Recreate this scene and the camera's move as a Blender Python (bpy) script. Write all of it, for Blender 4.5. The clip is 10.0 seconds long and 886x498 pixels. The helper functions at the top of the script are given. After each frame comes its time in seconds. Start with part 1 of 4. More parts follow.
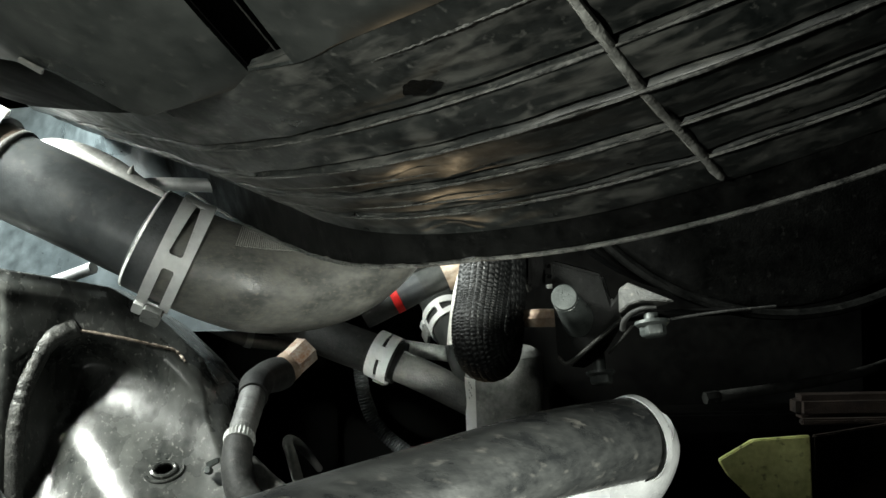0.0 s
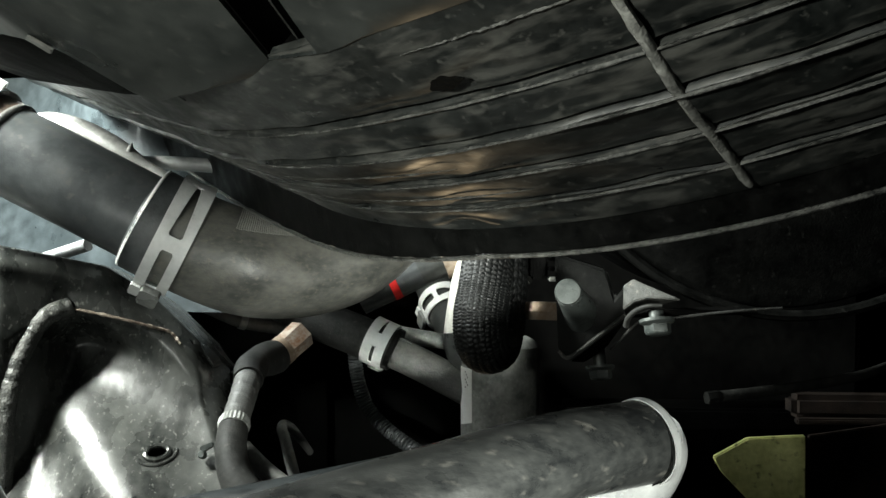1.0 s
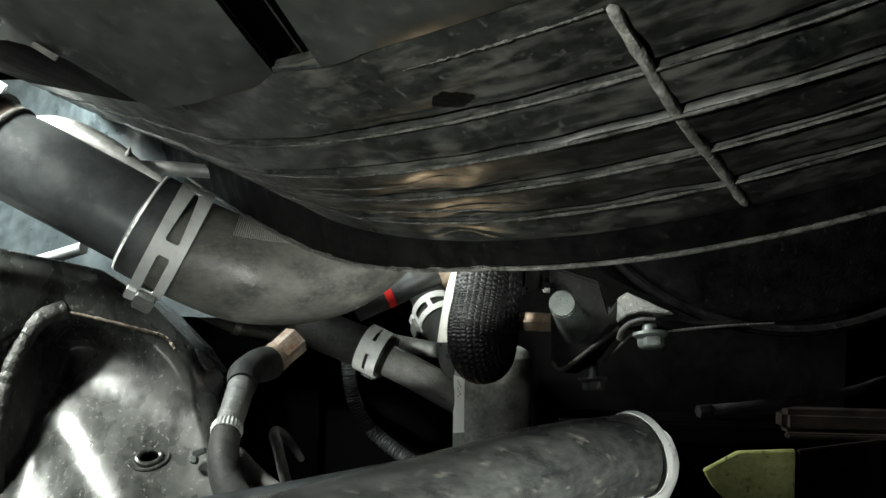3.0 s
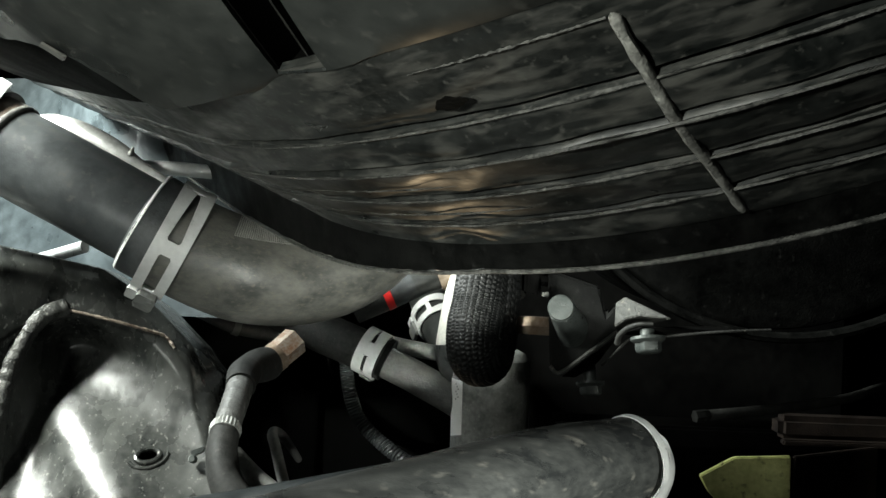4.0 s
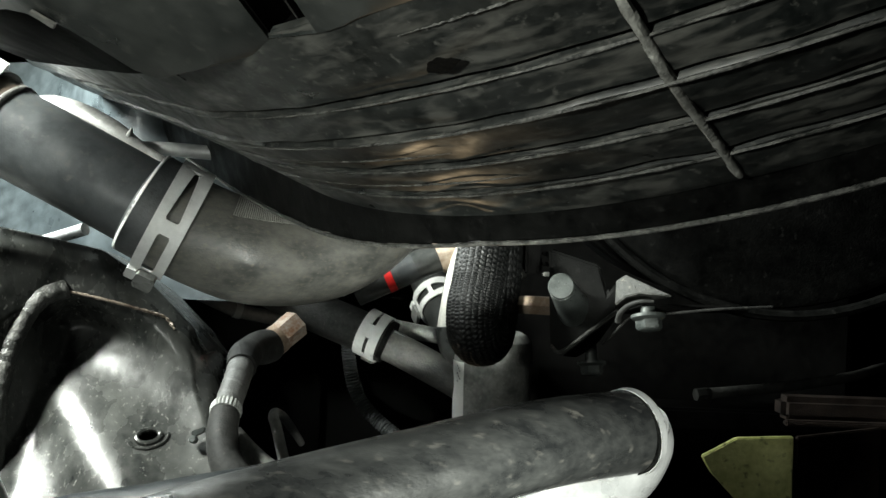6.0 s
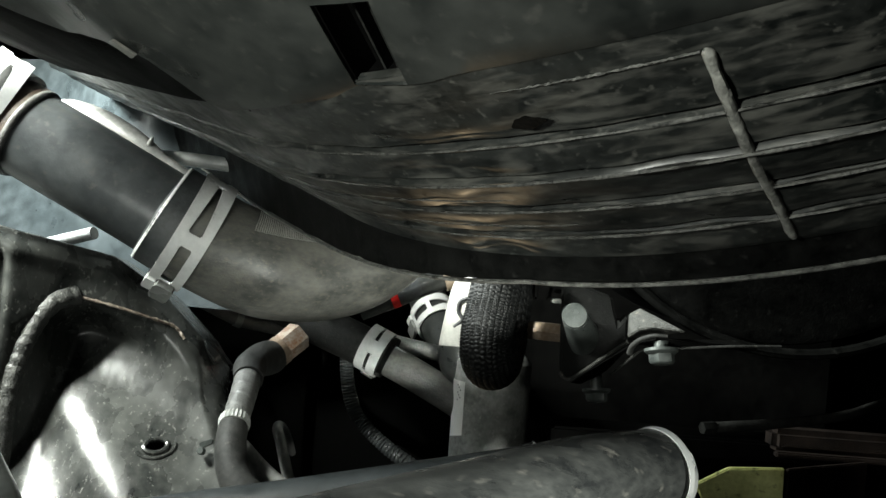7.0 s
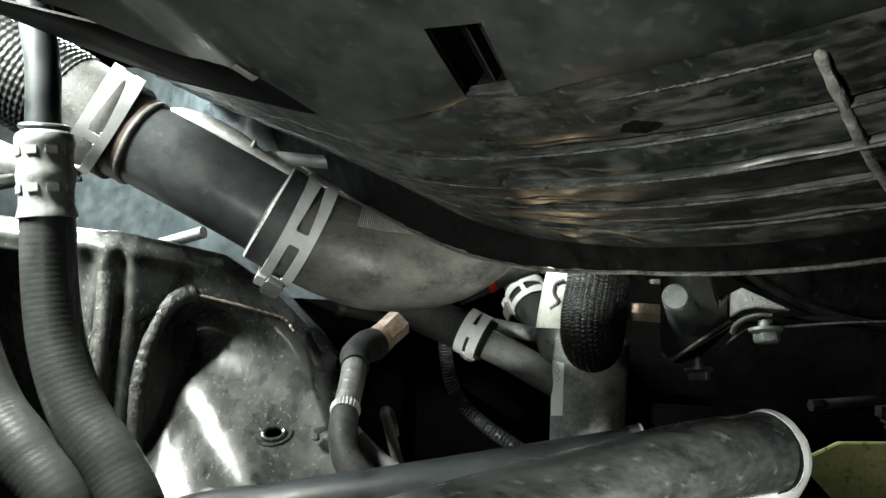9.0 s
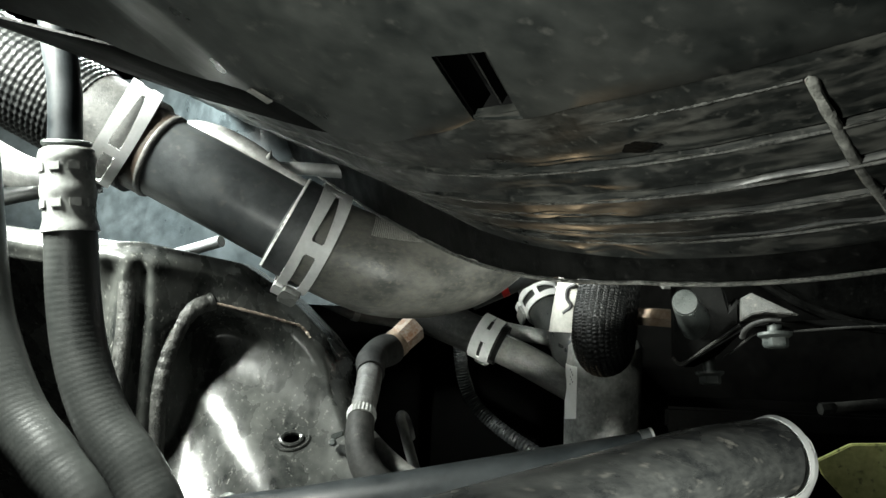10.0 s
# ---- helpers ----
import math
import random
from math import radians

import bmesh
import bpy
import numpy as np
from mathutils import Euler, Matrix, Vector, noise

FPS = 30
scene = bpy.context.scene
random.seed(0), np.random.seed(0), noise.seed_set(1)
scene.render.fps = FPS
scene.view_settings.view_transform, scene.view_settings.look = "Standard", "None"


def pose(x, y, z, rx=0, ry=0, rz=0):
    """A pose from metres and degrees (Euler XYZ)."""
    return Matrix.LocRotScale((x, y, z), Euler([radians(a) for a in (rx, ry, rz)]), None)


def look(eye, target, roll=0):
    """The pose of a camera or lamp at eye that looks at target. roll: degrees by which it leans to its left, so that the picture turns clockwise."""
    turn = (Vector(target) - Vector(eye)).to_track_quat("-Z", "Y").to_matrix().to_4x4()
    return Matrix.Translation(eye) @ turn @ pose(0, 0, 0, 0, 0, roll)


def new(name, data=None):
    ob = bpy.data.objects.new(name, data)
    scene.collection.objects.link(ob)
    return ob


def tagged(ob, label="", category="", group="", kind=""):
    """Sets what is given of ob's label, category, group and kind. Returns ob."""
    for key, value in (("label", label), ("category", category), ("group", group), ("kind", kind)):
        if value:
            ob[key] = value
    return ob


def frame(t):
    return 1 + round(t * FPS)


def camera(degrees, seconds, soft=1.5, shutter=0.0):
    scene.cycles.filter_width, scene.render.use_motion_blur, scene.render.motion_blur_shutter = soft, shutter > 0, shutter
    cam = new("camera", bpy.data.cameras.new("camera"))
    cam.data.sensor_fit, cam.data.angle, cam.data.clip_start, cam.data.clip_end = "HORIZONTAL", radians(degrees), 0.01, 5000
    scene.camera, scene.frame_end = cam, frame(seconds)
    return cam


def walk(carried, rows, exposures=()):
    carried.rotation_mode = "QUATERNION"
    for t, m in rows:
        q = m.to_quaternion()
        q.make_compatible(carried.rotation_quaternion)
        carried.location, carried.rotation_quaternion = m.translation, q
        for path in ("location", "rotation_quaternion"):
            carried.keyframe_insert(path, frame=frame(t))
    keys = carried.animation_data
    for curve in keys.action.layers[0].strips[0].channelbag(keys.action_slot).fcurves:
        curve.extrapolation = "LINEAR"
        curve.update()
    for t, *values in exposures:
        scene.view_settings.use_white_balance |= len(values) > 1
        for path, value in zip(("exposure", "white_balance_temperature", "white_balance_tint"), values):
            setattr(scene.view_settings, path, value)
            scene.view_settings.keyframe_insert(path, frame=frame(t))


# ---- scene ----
cam = camera(55.2, 10.0)
PATH = [
    (0, (0.003, -0.001, 0.447), (-0.01, 1.999, 0.477), -1.1),
    (0.5, (-0.004, 0.004, 0.451), (-0.005, 2.004, 0.442), 0.1),
    (1, (-0.005, 0.005, 0.452), (0.009, 2.005, 0.436), 0.7),
    (1.5, (-0.006, 0.003, 0.453), (-0.002, 2.003, 0.444), 1.0),
    (2, (-0.005, 0.006, 0.452), (0.018, 2.005, 0.43), 1.2),
    (2.5, (-0.007, 0.004, 0.454), (0.016, 2.004, 0.444), 1.3),
    (3.8, (-0.005, 0.001, 0.452), (0.032, 2.0, 0.461), 2.4),
    (4, (-0.007, 0.0, 0.453), (0.025, 2.0, 0.463), 2.4),
    (4.5, (-0.008, -0.001, 0.451), (0.008, 1.999, 0.463), 2.3),
    (5, (0.0, 0.003, 0.446), (-0.006, 2.003, 0.443), 1.5),
    (5.5, (0.004, 0.002, 0.447), (0.015, 2.002, 0.435), 1.4),
    (5.7, (0.001, 0.002, 0.447), (0.010, 2.001, 0.434), 1.7),
    (6.8, (-0.021, 0.0, 0.451), (0.062, 1.998, 0.442), 4.2),
    (7, (-0.03, -0.004, 0.456), (0.06, 1.994, 0.458), 4.9),
    (7.5, (-0.038, -0.006, 0.457), (0.053, 1.992, 0.447), 5.5),
    (8, (-0.038, -0.007, 0.455), (-0.024, 1.993, 0.431), 4.9),
    (8.5, (-0.04, -0.015, 0.461), (-0.121, 1.983, 0.422), 3.5),
    (9, (-0.039, -0.014, 0.463), (-0.139, 1.983, 0.394), 2.4),
    (9.5, (-0.037, -0.015, 0.466), (-0.141, 1.98, 0.371), 2.0),
    (10, (-0.037, -0.022, 0.468), (-0.174, 1.972, 0.397), 1.8),
]
walk(cam, [(t, look(eye, target, roll)) for t, eye, target, roll in PATH])

# ---- world, lights, exposure ----
world = bpy.data.worlds.new("world")
scene.world = world
world.use_nodes = True
world.node_tree.nodes["Background"].inputs[0].default_value = (0.75, 0.9, 1.0, 1)
world.node_tree.nodes["Background"].inputs[1].default_value = 0.0015
scene.view_settings.exposure = 0.0


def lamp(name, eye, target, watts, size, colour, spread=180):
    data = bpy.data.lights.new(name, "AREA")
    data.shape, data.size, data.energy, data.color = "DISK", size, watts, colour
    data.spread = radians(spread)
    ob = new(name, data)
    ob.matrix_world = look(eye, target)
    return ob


# Out of view; work_lamp and rear_lamp are guessed from the highlights.
lamp("work_lamp", (-0.368, 0.340, 0.660), (-0.20, 0.45, 0.38), 9.6, 0.12, (0.95, 1.0, 0.92), 150)
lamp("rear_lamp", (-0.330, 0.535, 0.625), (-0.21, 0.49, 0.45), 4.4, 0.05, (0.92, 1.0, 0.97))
# Fills added to brighten the cover, the front hose and the clamp.
lamp("cover_fill", (-0.19, -0.05, 0.465), (-0.01, 0.20, 0.555), 0.22, 0.03, (0.96, 1.0, 0.91), 78)
lamp("hose_fill", (0.05, -0.06, 0.355), (0.016, 0.274, 0.371), 0.20, 0.03, (0.96, 1.0, 0.91), 33)
lamp("clamp_fill", (-0.25, -0.03, 0.40), (-0.135, 0.455, 0.455), 0.03, 0.03, (0.95, 1.0, 0.92), 36)
# Unseen warm lamp added for the golden glint on the ribs.
lamp("glint_lamp", (-0.024, 0.60, 0.250), (-0.014, 0.24, 0.472), 0.0025, 0.012, (1.0, 0.76, 0.45), 40)


# ---- materials ----
def mat(name, dark, light, rough=0.5, metal=0.0, scale=60.0, bump=0.15, grain=900.0, rough_var=0.15,
        speck=None, speck_amount=0.62, speck_scale=180.0, stretch=(1, 1, 1), coat=0.0, trans=0.0, sub=0.0, spec=0.5, streak=None, streak_amount=0.5, streak_way=(40, 60, 1), streak_scale=1.0):
    """Two-scale noise between two colours, with grain relief and optional specks of dirt."""
    m = bpy.data.materials.new(name)
    m.use_nodes = True
    nt = m.node_tree
    b = nt.nodes["Principled BSDF"]
    tc = nt.nodes.new("ShaderNodeTexCoord")
    mp = nt.nodes.new("ShaderNodeMapping")
    mp.inputs["Scale"].default_value = stretch
    nt.links.new(tc.outputs["Object"], mp.inputs["Vector"])

    def noise_node(s, detail):
        n = nt.nodes.new("ShaderNodeTexNoise")
        n.inputs["Scale"].default_value, n.inputs["Detail"].default_value = s, detail
        nt.links.new(mp.outputs[0], n.inputs["Vector"])
        return n

    big, fine = noise_node(scale, 6), noise_node(grain, 3)
    ramp = nt.nodes.new("ShaderNodeValToRGB")
    ramp.color_ramp.elements[0].position, ramp.color_ramp.elements[1].position = 0.36, 0.68
    ramp.color_ramp.elements[0].color, ramp.color_ramp.elements[1].color = (*dark, 1), (*light, 1)
    mid = noise_node(scale * 4.3, 5)
    blend = nt.nodes.new("ShaderNodeMix")
    blend.inputs["Factor"].default_value = 0.42
    nt.links.new(big.outputs["Fac"], blend.inputs["A"])
    nt.links.new(mid.outputs["Fac"], blend.inputs["B"])
    nt.links.new(blend.outputs["Result"], ramp.inputs[0])
    colour = ramp.outputs[0]
    if speck:
        sp = noise_node(speck_scale, 8)
        cut = nt.nodes.new("ShaderNodeValToRGB")
        cut.color_ramp.elements[0].position, cut.color_ramp.elements[1].position = speck_amount, speck_amount + 0.16
        mix = nt.nodes.new("ShaderNodeMix")
        mix.data_type = "RGBA"
        nt.links.new(sp.outputs["Fac"], cut.inputs[0])
        nt.links.new(cut.outputs[0], mix.inputs["Factor"])
        nt.links.new(colour, mix.inputs["A"])
        mix.inputs["B"].default_value = (*speck, 1)
        colour = mix.outputs["Result"]
    if streak:
        way = nt.nodes.new("ShaderNodeMapping")
        way.inputs["Scale"].default_value = streak_way
        nt.links.new(tc.outputs["UV"], way.inputs["Vector"])
        sn = nt.nodes.new("ShaderNodeTexNoise")
        sn.inputs["Scale"].default_value, sn.inputs["Detail"].default_value, sn.inputs["Distortion"].default_value = streak_scale, 7, 0.4
        nt.links.new(way.outputs[0], sn.inputs["Vector"])
        patch = noise_node(scale * 0.6, 3)
        both = nt.nodes.new("ShaderNodeMath")
        both.operation = "MULTIPLY"
        nt.links.new(sn.outputs["Fac"], both.inputs[0])
        nt.links.new(patch.outputs["Fac"], both.inputs[1])
        cut = nt.nodes.new("ShaderNodeMapRange")
        cut.inputs["From Min"].default_value, cut.inputs["From Max"].default_value = streak_amount * 0.5, streak_amount * 0.5 + 0.15
        nt.links.new(both.outputs[0], cut.inputs["Value"])
        mix = nt.nodes.new("ShaderNodeMix")
        mix.data_type = "RGBA"
        nt.links.new(cut.outputs[0], mix.inputs["Factor"])
        nt.links.new(colour, mix.inputs["A"])
        mix.inputs["B"].default_value = (*streak, 1)
        colour = mix.outputs["Result"]
    nt.links.new(colour, b.inputs["Base Color"])
    rr = nt.nodes.new("ShaderNodeMapRange")
    rr.inputs["To Min"].default_value, rr.inputs["To Max"].default_value = max(0.05, rough - rough_var), min(1, rough + rough_var)
    rr.inputs["From Min"].default_value, rr.inputs["From Max"].default_value = 0.3, 0.7
    nt.links.new(big.outputs["Fac"], rr.inputs["Value"])
    nt.links.new(rr.outputs[0], b.inputs["Roughness"])
    b.inputs["Metallic"].default_value = metal
    b.inputs["Specular IOR Level"].default_value = spec
    b.inputs["Coat Weight"].default_value = coat
    b.inputs["Transmission Weight"].default_value = trans
    b.inputs["Subsurface Weight"].default_value = sub
    if sub:
        b.inputs["Subsurface Radius"].default_value = (0.004, 0.004, 0.004)
    add = nt.nodes.new("ShaderNodeMath")
    add.operation = "ADD"
    nt.links.new(big.outputs["Fac"], add.inputs[0])
    nt.links.new(fine.outputs["Fac"], add.inputs[1])
    bp = nt.nodes.new("ShaderNodeBump")
    bp.inputs["Strength"].default_value, bp.inputs["Distance"].default_value = bump, 0.002
    nt.links.new(add.outputs[0], bp.inputs["Height"])
    nt.links.new(bp.outputs[0], b.inputs["Normal"])
    return m


COVER = mat("dusty_black_plastic", (0.0075, 0.0092, 0.0088), (0.036, 0.039, 0.0365), 0.42, scale=90, bump=0.05, grain=320, speck=(0.11, 0.11, 0.10), speck_amount=0.60, speck_scale=420, streak=(0.11, 0.11, 0.10), streak_amount=0.48, streak_way=(70, 46, 1))
UPPER = mat("dusty_smooth_black_plastic", (0.016, 0.0185, 0.0178), (0.056, 0.060, 0.056), 0.38, scale=34, bump=0.03, grain=320, speck=(0.075, 0.076, 0.070), speck_amount=0.59, speck_scale=200)
RIB = mat("scuffed_plastic_edge", (0.016, 0.017, 0.016), (0.19, 0.19, 0.176), 0.6, scale=210, bump=0.3)
BARM = mat("chalky_scuffed_plastic", (0.14, 0.14, 0.13), (0.52, 0.52, 0.48), 0.65, scale=110, bump=0.25)
RUBBER = mat("worn_rubber", (0.018, 0.020, 0.020), (0.044, 0.046, 0.043), 0.33, scale=110, bump=0.05, speck=(0.075, 0.07, 0.06), speck_amount=0.62, speck_scale=420, rough_var=0.06)
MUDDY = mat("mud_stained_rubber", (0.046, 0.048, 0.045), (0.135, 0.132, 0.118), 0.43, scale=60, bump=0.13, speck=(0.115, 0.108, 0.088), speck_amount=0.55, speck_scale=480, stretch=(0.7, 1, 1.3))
DUSTY = mat("dust_mottled_rubber", (0.010, 0.0108, 0.0112), (0.034, 0.0355, 0.034), 0.32, scale=110, bump=0.10, speck=(0.070, 0.068, 0.062), speck_amount=0.60, speck_scale=300, stretch=(0.5, 1, 1))
HOSEPIPE = mat("smooth_black_pipe", (0.026, 0.029, 0.031), (0.062, 0.067, 0.068), 0.36, scale=45, bump=0.05, rough_var=0.06, speck=(0.060, 0.060, 0.056), speck_amount=0.58, speck_scale=230)
SLEEVE = mat("black_woven_sleeve", (0.0035, 0.004, 0.004), (0.010, 0.0105, 0.0105), 0.5, scale=400, bump=0.3, spec=0.3)
# Paler than the hose: light on the elbow's ribs is in this colour.
PALE_LIT = mat("pale_with_light", (0.16, 0.16, 0.148), (0.30, 0.295, 0.27), 0.5, scale=120, bump=0.1)
BRAID = mat("black_braided_yarn", (0.003, 0.0034, 0.0034), (0.009, 0.0095, 0.0095), 0.5, scale=300, bump=0.2, spec=0.12)
CLAMP = mat("coated_spring_steel", (0.62, 0.63, 0.62), (0.78, 0.79, 0.78), 0.4, metal=0.1, scale=90, bump=0.08)
# Blue-grey, darkened for the shade on the upper tube and rear hose.
SHADEHOSE = mat("blue_grey_rubber_shaded", (0.008, 0.0098, 0.0108), (0.020, 0.024, 0.026), 0.5, scale=60, bump=0.05, spec=0.25)
HEATER = mat("ringed_black_rubber", (0.020, 0.022, 0.021), (0.034, 0.036, 0.034), 0.38, scale=50, bump=0.04, rough_var=0.05)
COLLAR = mat("grey_rubber_cuff", (0.025, 0.028, 0.029), (0.06, 0.065, 0.067), 0.5, scale=80)
ALU = mat("dull_aluminium", (0.36, 0.37, 0.37), (0.54, 0.55, 0.545), 0.36, metal=0.3, scale=70, bump=0.12)
GREYPIPE = mat("dull_grey_pipe", (0.16, 0.16, 0.155), (0.32, 0.32, 0.305), 0.5, metal=0.25, scale=90, bump=0.1)
CAST = mat("sandy_cast_metal", (0.018, 0.019, 0.0175), (0.066, 0.066, 0.060), 0.5, metal=0.2, scale=150, bump=0.5, grain=1500, speck=(0.15, 0.14, 0.12), speck_amount=0.60, speck_scale=420)
STEEL = mat("zinc_bolt_steel", (0.042, 0.048, 0.046), (0.080, 0.089, 0.085), 0.4, metal=0.35, scale=150, bump=0.12)
BLACKMETAL = mat("black_painted_steel", (0.013, 0.0145, 0.014), (0.062, 0.064, 0.059), 0.27, scale=48, bump=0.045, grain=900, speck=(0.19, 0.19, 0.175), speck_amount=0.61, speck_scale=420, rough_var=0.07, stretch=(1, 1, 0.6))
WELD = mat("dusty_weld_bead", (0.02, 0.021, 0.02), (0.10, 0.10, 0.094), 0.4, scale=200, bump=0.35, grain=900, speck=(0.24, 0.24, 0.22), speck_amount=0.60, speck_scale=500)
RUST = mat("rusty_seam", (0.055, 0.032, 0.020), (0.42, 0.36, 0.29), 0.6, scale=130, bump=0.4)
PANEL = mat("grey_painted_panel", (0.015, 0.019, 0.0205), (0.055, 0.067, 0.072), 0.34, scale=30, bump=0.10, grain=300, coat=0.2)
NYLON = mat("milky_white_nylon", (0.15, 0.155, 0.148), (0.25, 0.255, 0.245), 0.28, scale=90, bump=0.05, sub=0.3)
WHITE = mat("off_white_plastic", (0.34, 0.335, 0.305), (0.54, 0.53, 0.49), 0.5, scale=80, bump=0.1, speck=(0.25, 0.22, 0.17), speck_amount=0.63)
PAPER = mat("white_paper_label", (0.74, 0.74, 0.72), (0.84, 0.84, 0.82), 0.6, scale=200, bump=0.03)
INK = mat("black_ink", (0.03, 0.03, 0.03), (0.05, 0.05, 0.05), 0.6)
RED = mat("red_tape", (0.50, 0.012, 0.012), (0.70, 0.03, 0.025), 0.4, scale=120, bump=0.05)
TARNISH = mat("dark_brown_tarnish", (0.022, 0.016, 0.012), (0.075, 0.052, 0.036), 0.5, scale=120, bump=0.1)
COPPER = mat("tarnished_brass", (0.28, 0.19, 0.13), (0.50, 0.42, 0.34), 0.45, metal=0.6, scale=120)
FITTING = mat("rust_stained_fitting", (0.30, 0.15, 0.075), (0.62, 0.58, 0.52), 0.45, metal=0.2, scale=130, bump=0.1)
TAPE = mat("wrapped_grey_tape", (0.055, 0.055, 0.053), (0.13, 0.13, 0.122), 0.55, scale=120, bump=0.2)
CANISTER = mat("grey_dusty_canister", (0.11, 0.115, 0.109), (0.32, 0.325, 0.308), 0.5, scale=75, bump=0.15, speck=(0.40, 0.40, 0.37), speck_amount=0.60, speck_scale=240)
YELLOW = mat("faded_olive_yellow_paint", (0.38, 0.38, 0.14), (0.66, 0.66, 0.28), 0.6, scale=60, bump=0.2, speck=(0.10, 0.09, 0.04), speck_amount=0.60)
BROWN = mat("rusty_brown_grime", (0.007, 0.005, 0.004), (0.036, 0.022, 0.015), 0.6, scale=40, bump=0.3, speck=(0.10, 0.09, 0.08), speck_amount=0.70, speck_scale=120)
# Dull near black; on the cover's edge and the web it holds shade.
DULL_SHADE = mat("dull_black_with_shade", (0.0018, 0.0020, 0.0019), (0.0085, 0.0088, 0.0083), 0.6, scale=90, bump=0.15, spec=0.06, speck=(0.022, 0.022, 0.021), speck_amount=0.62, speck_scale=260)
MATTE = mat("matte_dusty_rubber", (0.010, 0.0105, 0.010), (0.034, 0.034, 0.032), 0.65, scale=90, bump=0.15, spec=0.2, speck=(0.07, 0.068, 0.06), speck_amount=0.63, speck_scale=300)
# Near black that holds the shade of the bay's unlit depths.
BLACK_SHADE = mat("black_with_shade", (0.0012, 0.0012, 0.0012), (0.0045, 0.0045, 0.0042), 0.7, scale=30, bump=0.2, spec=0.03)
CONCRETE = mat("grey_concrete", (0.16, 0.16, 0.155), (0.28, 0.28, 0.27), 0.8, scale=6, bump=0.2, grain=80)


# ---- mesh helpers ----
def smooth(bm, angle=40):
    for f in bm.faces:
        f.smooth = True
    for e in bm.edges:
        if len(e.link_faces) == 2 and e.calc_face_angle(0) > radians(angle):
            e.smooth = False


def part(name, bm, material, parent=None, label="", keep=True):
    bmesh.ops.recalc_face_normals(bm, faces=bm.faces)
    if keep:
        smooth(bm)
    me = bpy.data.meshes.new(name)
    bm.to_mesh(me)
    bm.free()
    me.materials.append(material)
    ob = new(name, me)
    if parent:
        ob.parent = parent
    if label:
        tagged(ob, label)
    return ob


def thing(name, label, category, group="", kind=""):
    return tagged(new(name), label, category, group, kind)


def spline(pts, n):
    """n points along a smooth curve through pts."""
    P = [Vector(p) for p in pts]
    P = [2 * P[0] - P[1]] + P + [2 * P[-1] - P[-2]]
    segs = len(P) - 3
    out = []
    for i in range(n):
        s = i / (n - 1) * segs
        k = min(int(s), segs - 1)
        t = s - k
        a, b, c, d = P[k:k + 4]
        out.append(0.5 * (2 * b + (c - a) * t + (2 * a - 5 * b + 4 * c - d) * t * t + (3 * b - a - 3 * c + d) * t ** 3))
    return out


def frames_along(path):
    """Tangent and two side vectors at each point, with no twist."""
    side = None
    out = []
    for i, p in enumerate(path):
        t = (path[min(i + 1, len(path) - 1)] - path[max(i - 1, 0)]).normalized()
        if side is None:
            side = t.cross(Vector((0, 0, 1)) if abs(t.z) < 0.9 else Vector((0, 1, 0))).normalized()
        side = (side - t * side.dot(t)).normalized()
        out.append((p, t, side, t.cross(side)))
    return out


def tube(pts, radius, segs=24, n=40, caps=True, wave=None, bm=None):
    """A swept round tube; radius is a number or a function of 0..1; wave(s, angle) adds to it."""
    bm = bm or bmesh.new()
    path = spline(pts, n)
    rings = []
    for i, (p, t, a, b) in enumerate(frames_along(path)):
        s = i / (n - 1)
        ring = []
        for j in range(segs):
            w = 2 * math.pi * j / segs
            r = (radius(s) if callable(radius) else radius) + (wave(s, w) if wave else 0)
            ring.append(bm.verts.new(p + (a * math.cos(w) + b * math.sin(w)) * r))
        rings.append(ring)
    for u, v in zip(rings, rings[1:]):
        for j in range(segs):
            bm.faces.new((u[j], u[(j + 1) % segs], v[(j + 1) % segs], v[j]))
    if caps:
        bm.faces.new(rings[0])
        bm.faces.new(rings[-1])
    return bm


def lathe(profile, eye, axis, segs=32, bm=None, sides=None):
    """A turned solid: profile rows of (along, radius) from eye along axis."""
    bm = bm or bmesh.new()
    ax = Vector(axis).normalized()
    a = ax.cross(Vector((0, 0, 1)) if abs(ax.z) < 0.9 else Vector((0, 1, 0))).normalized()
    b = ax.cross(a)
    n = sides or segs
    rings = [[bm.verts.new(Vector(eye) + ax * d + (a * math.cos(2 * math.pi * j / n) + b * math.sin(2 * math.pi * j / n)) * max(r, 1e-5))
              for j in range(n)] for d, r in profile]
    for u, v in zip(rings, rings[1:]):
        for j in range(n):
            bm.faces.new((u[j], u[(j + 1) % n], v[(j + 1) % n], v[j]))
    bm.faces.new(rings[0])
    bm.faces.new(rings[-1])
    return bm


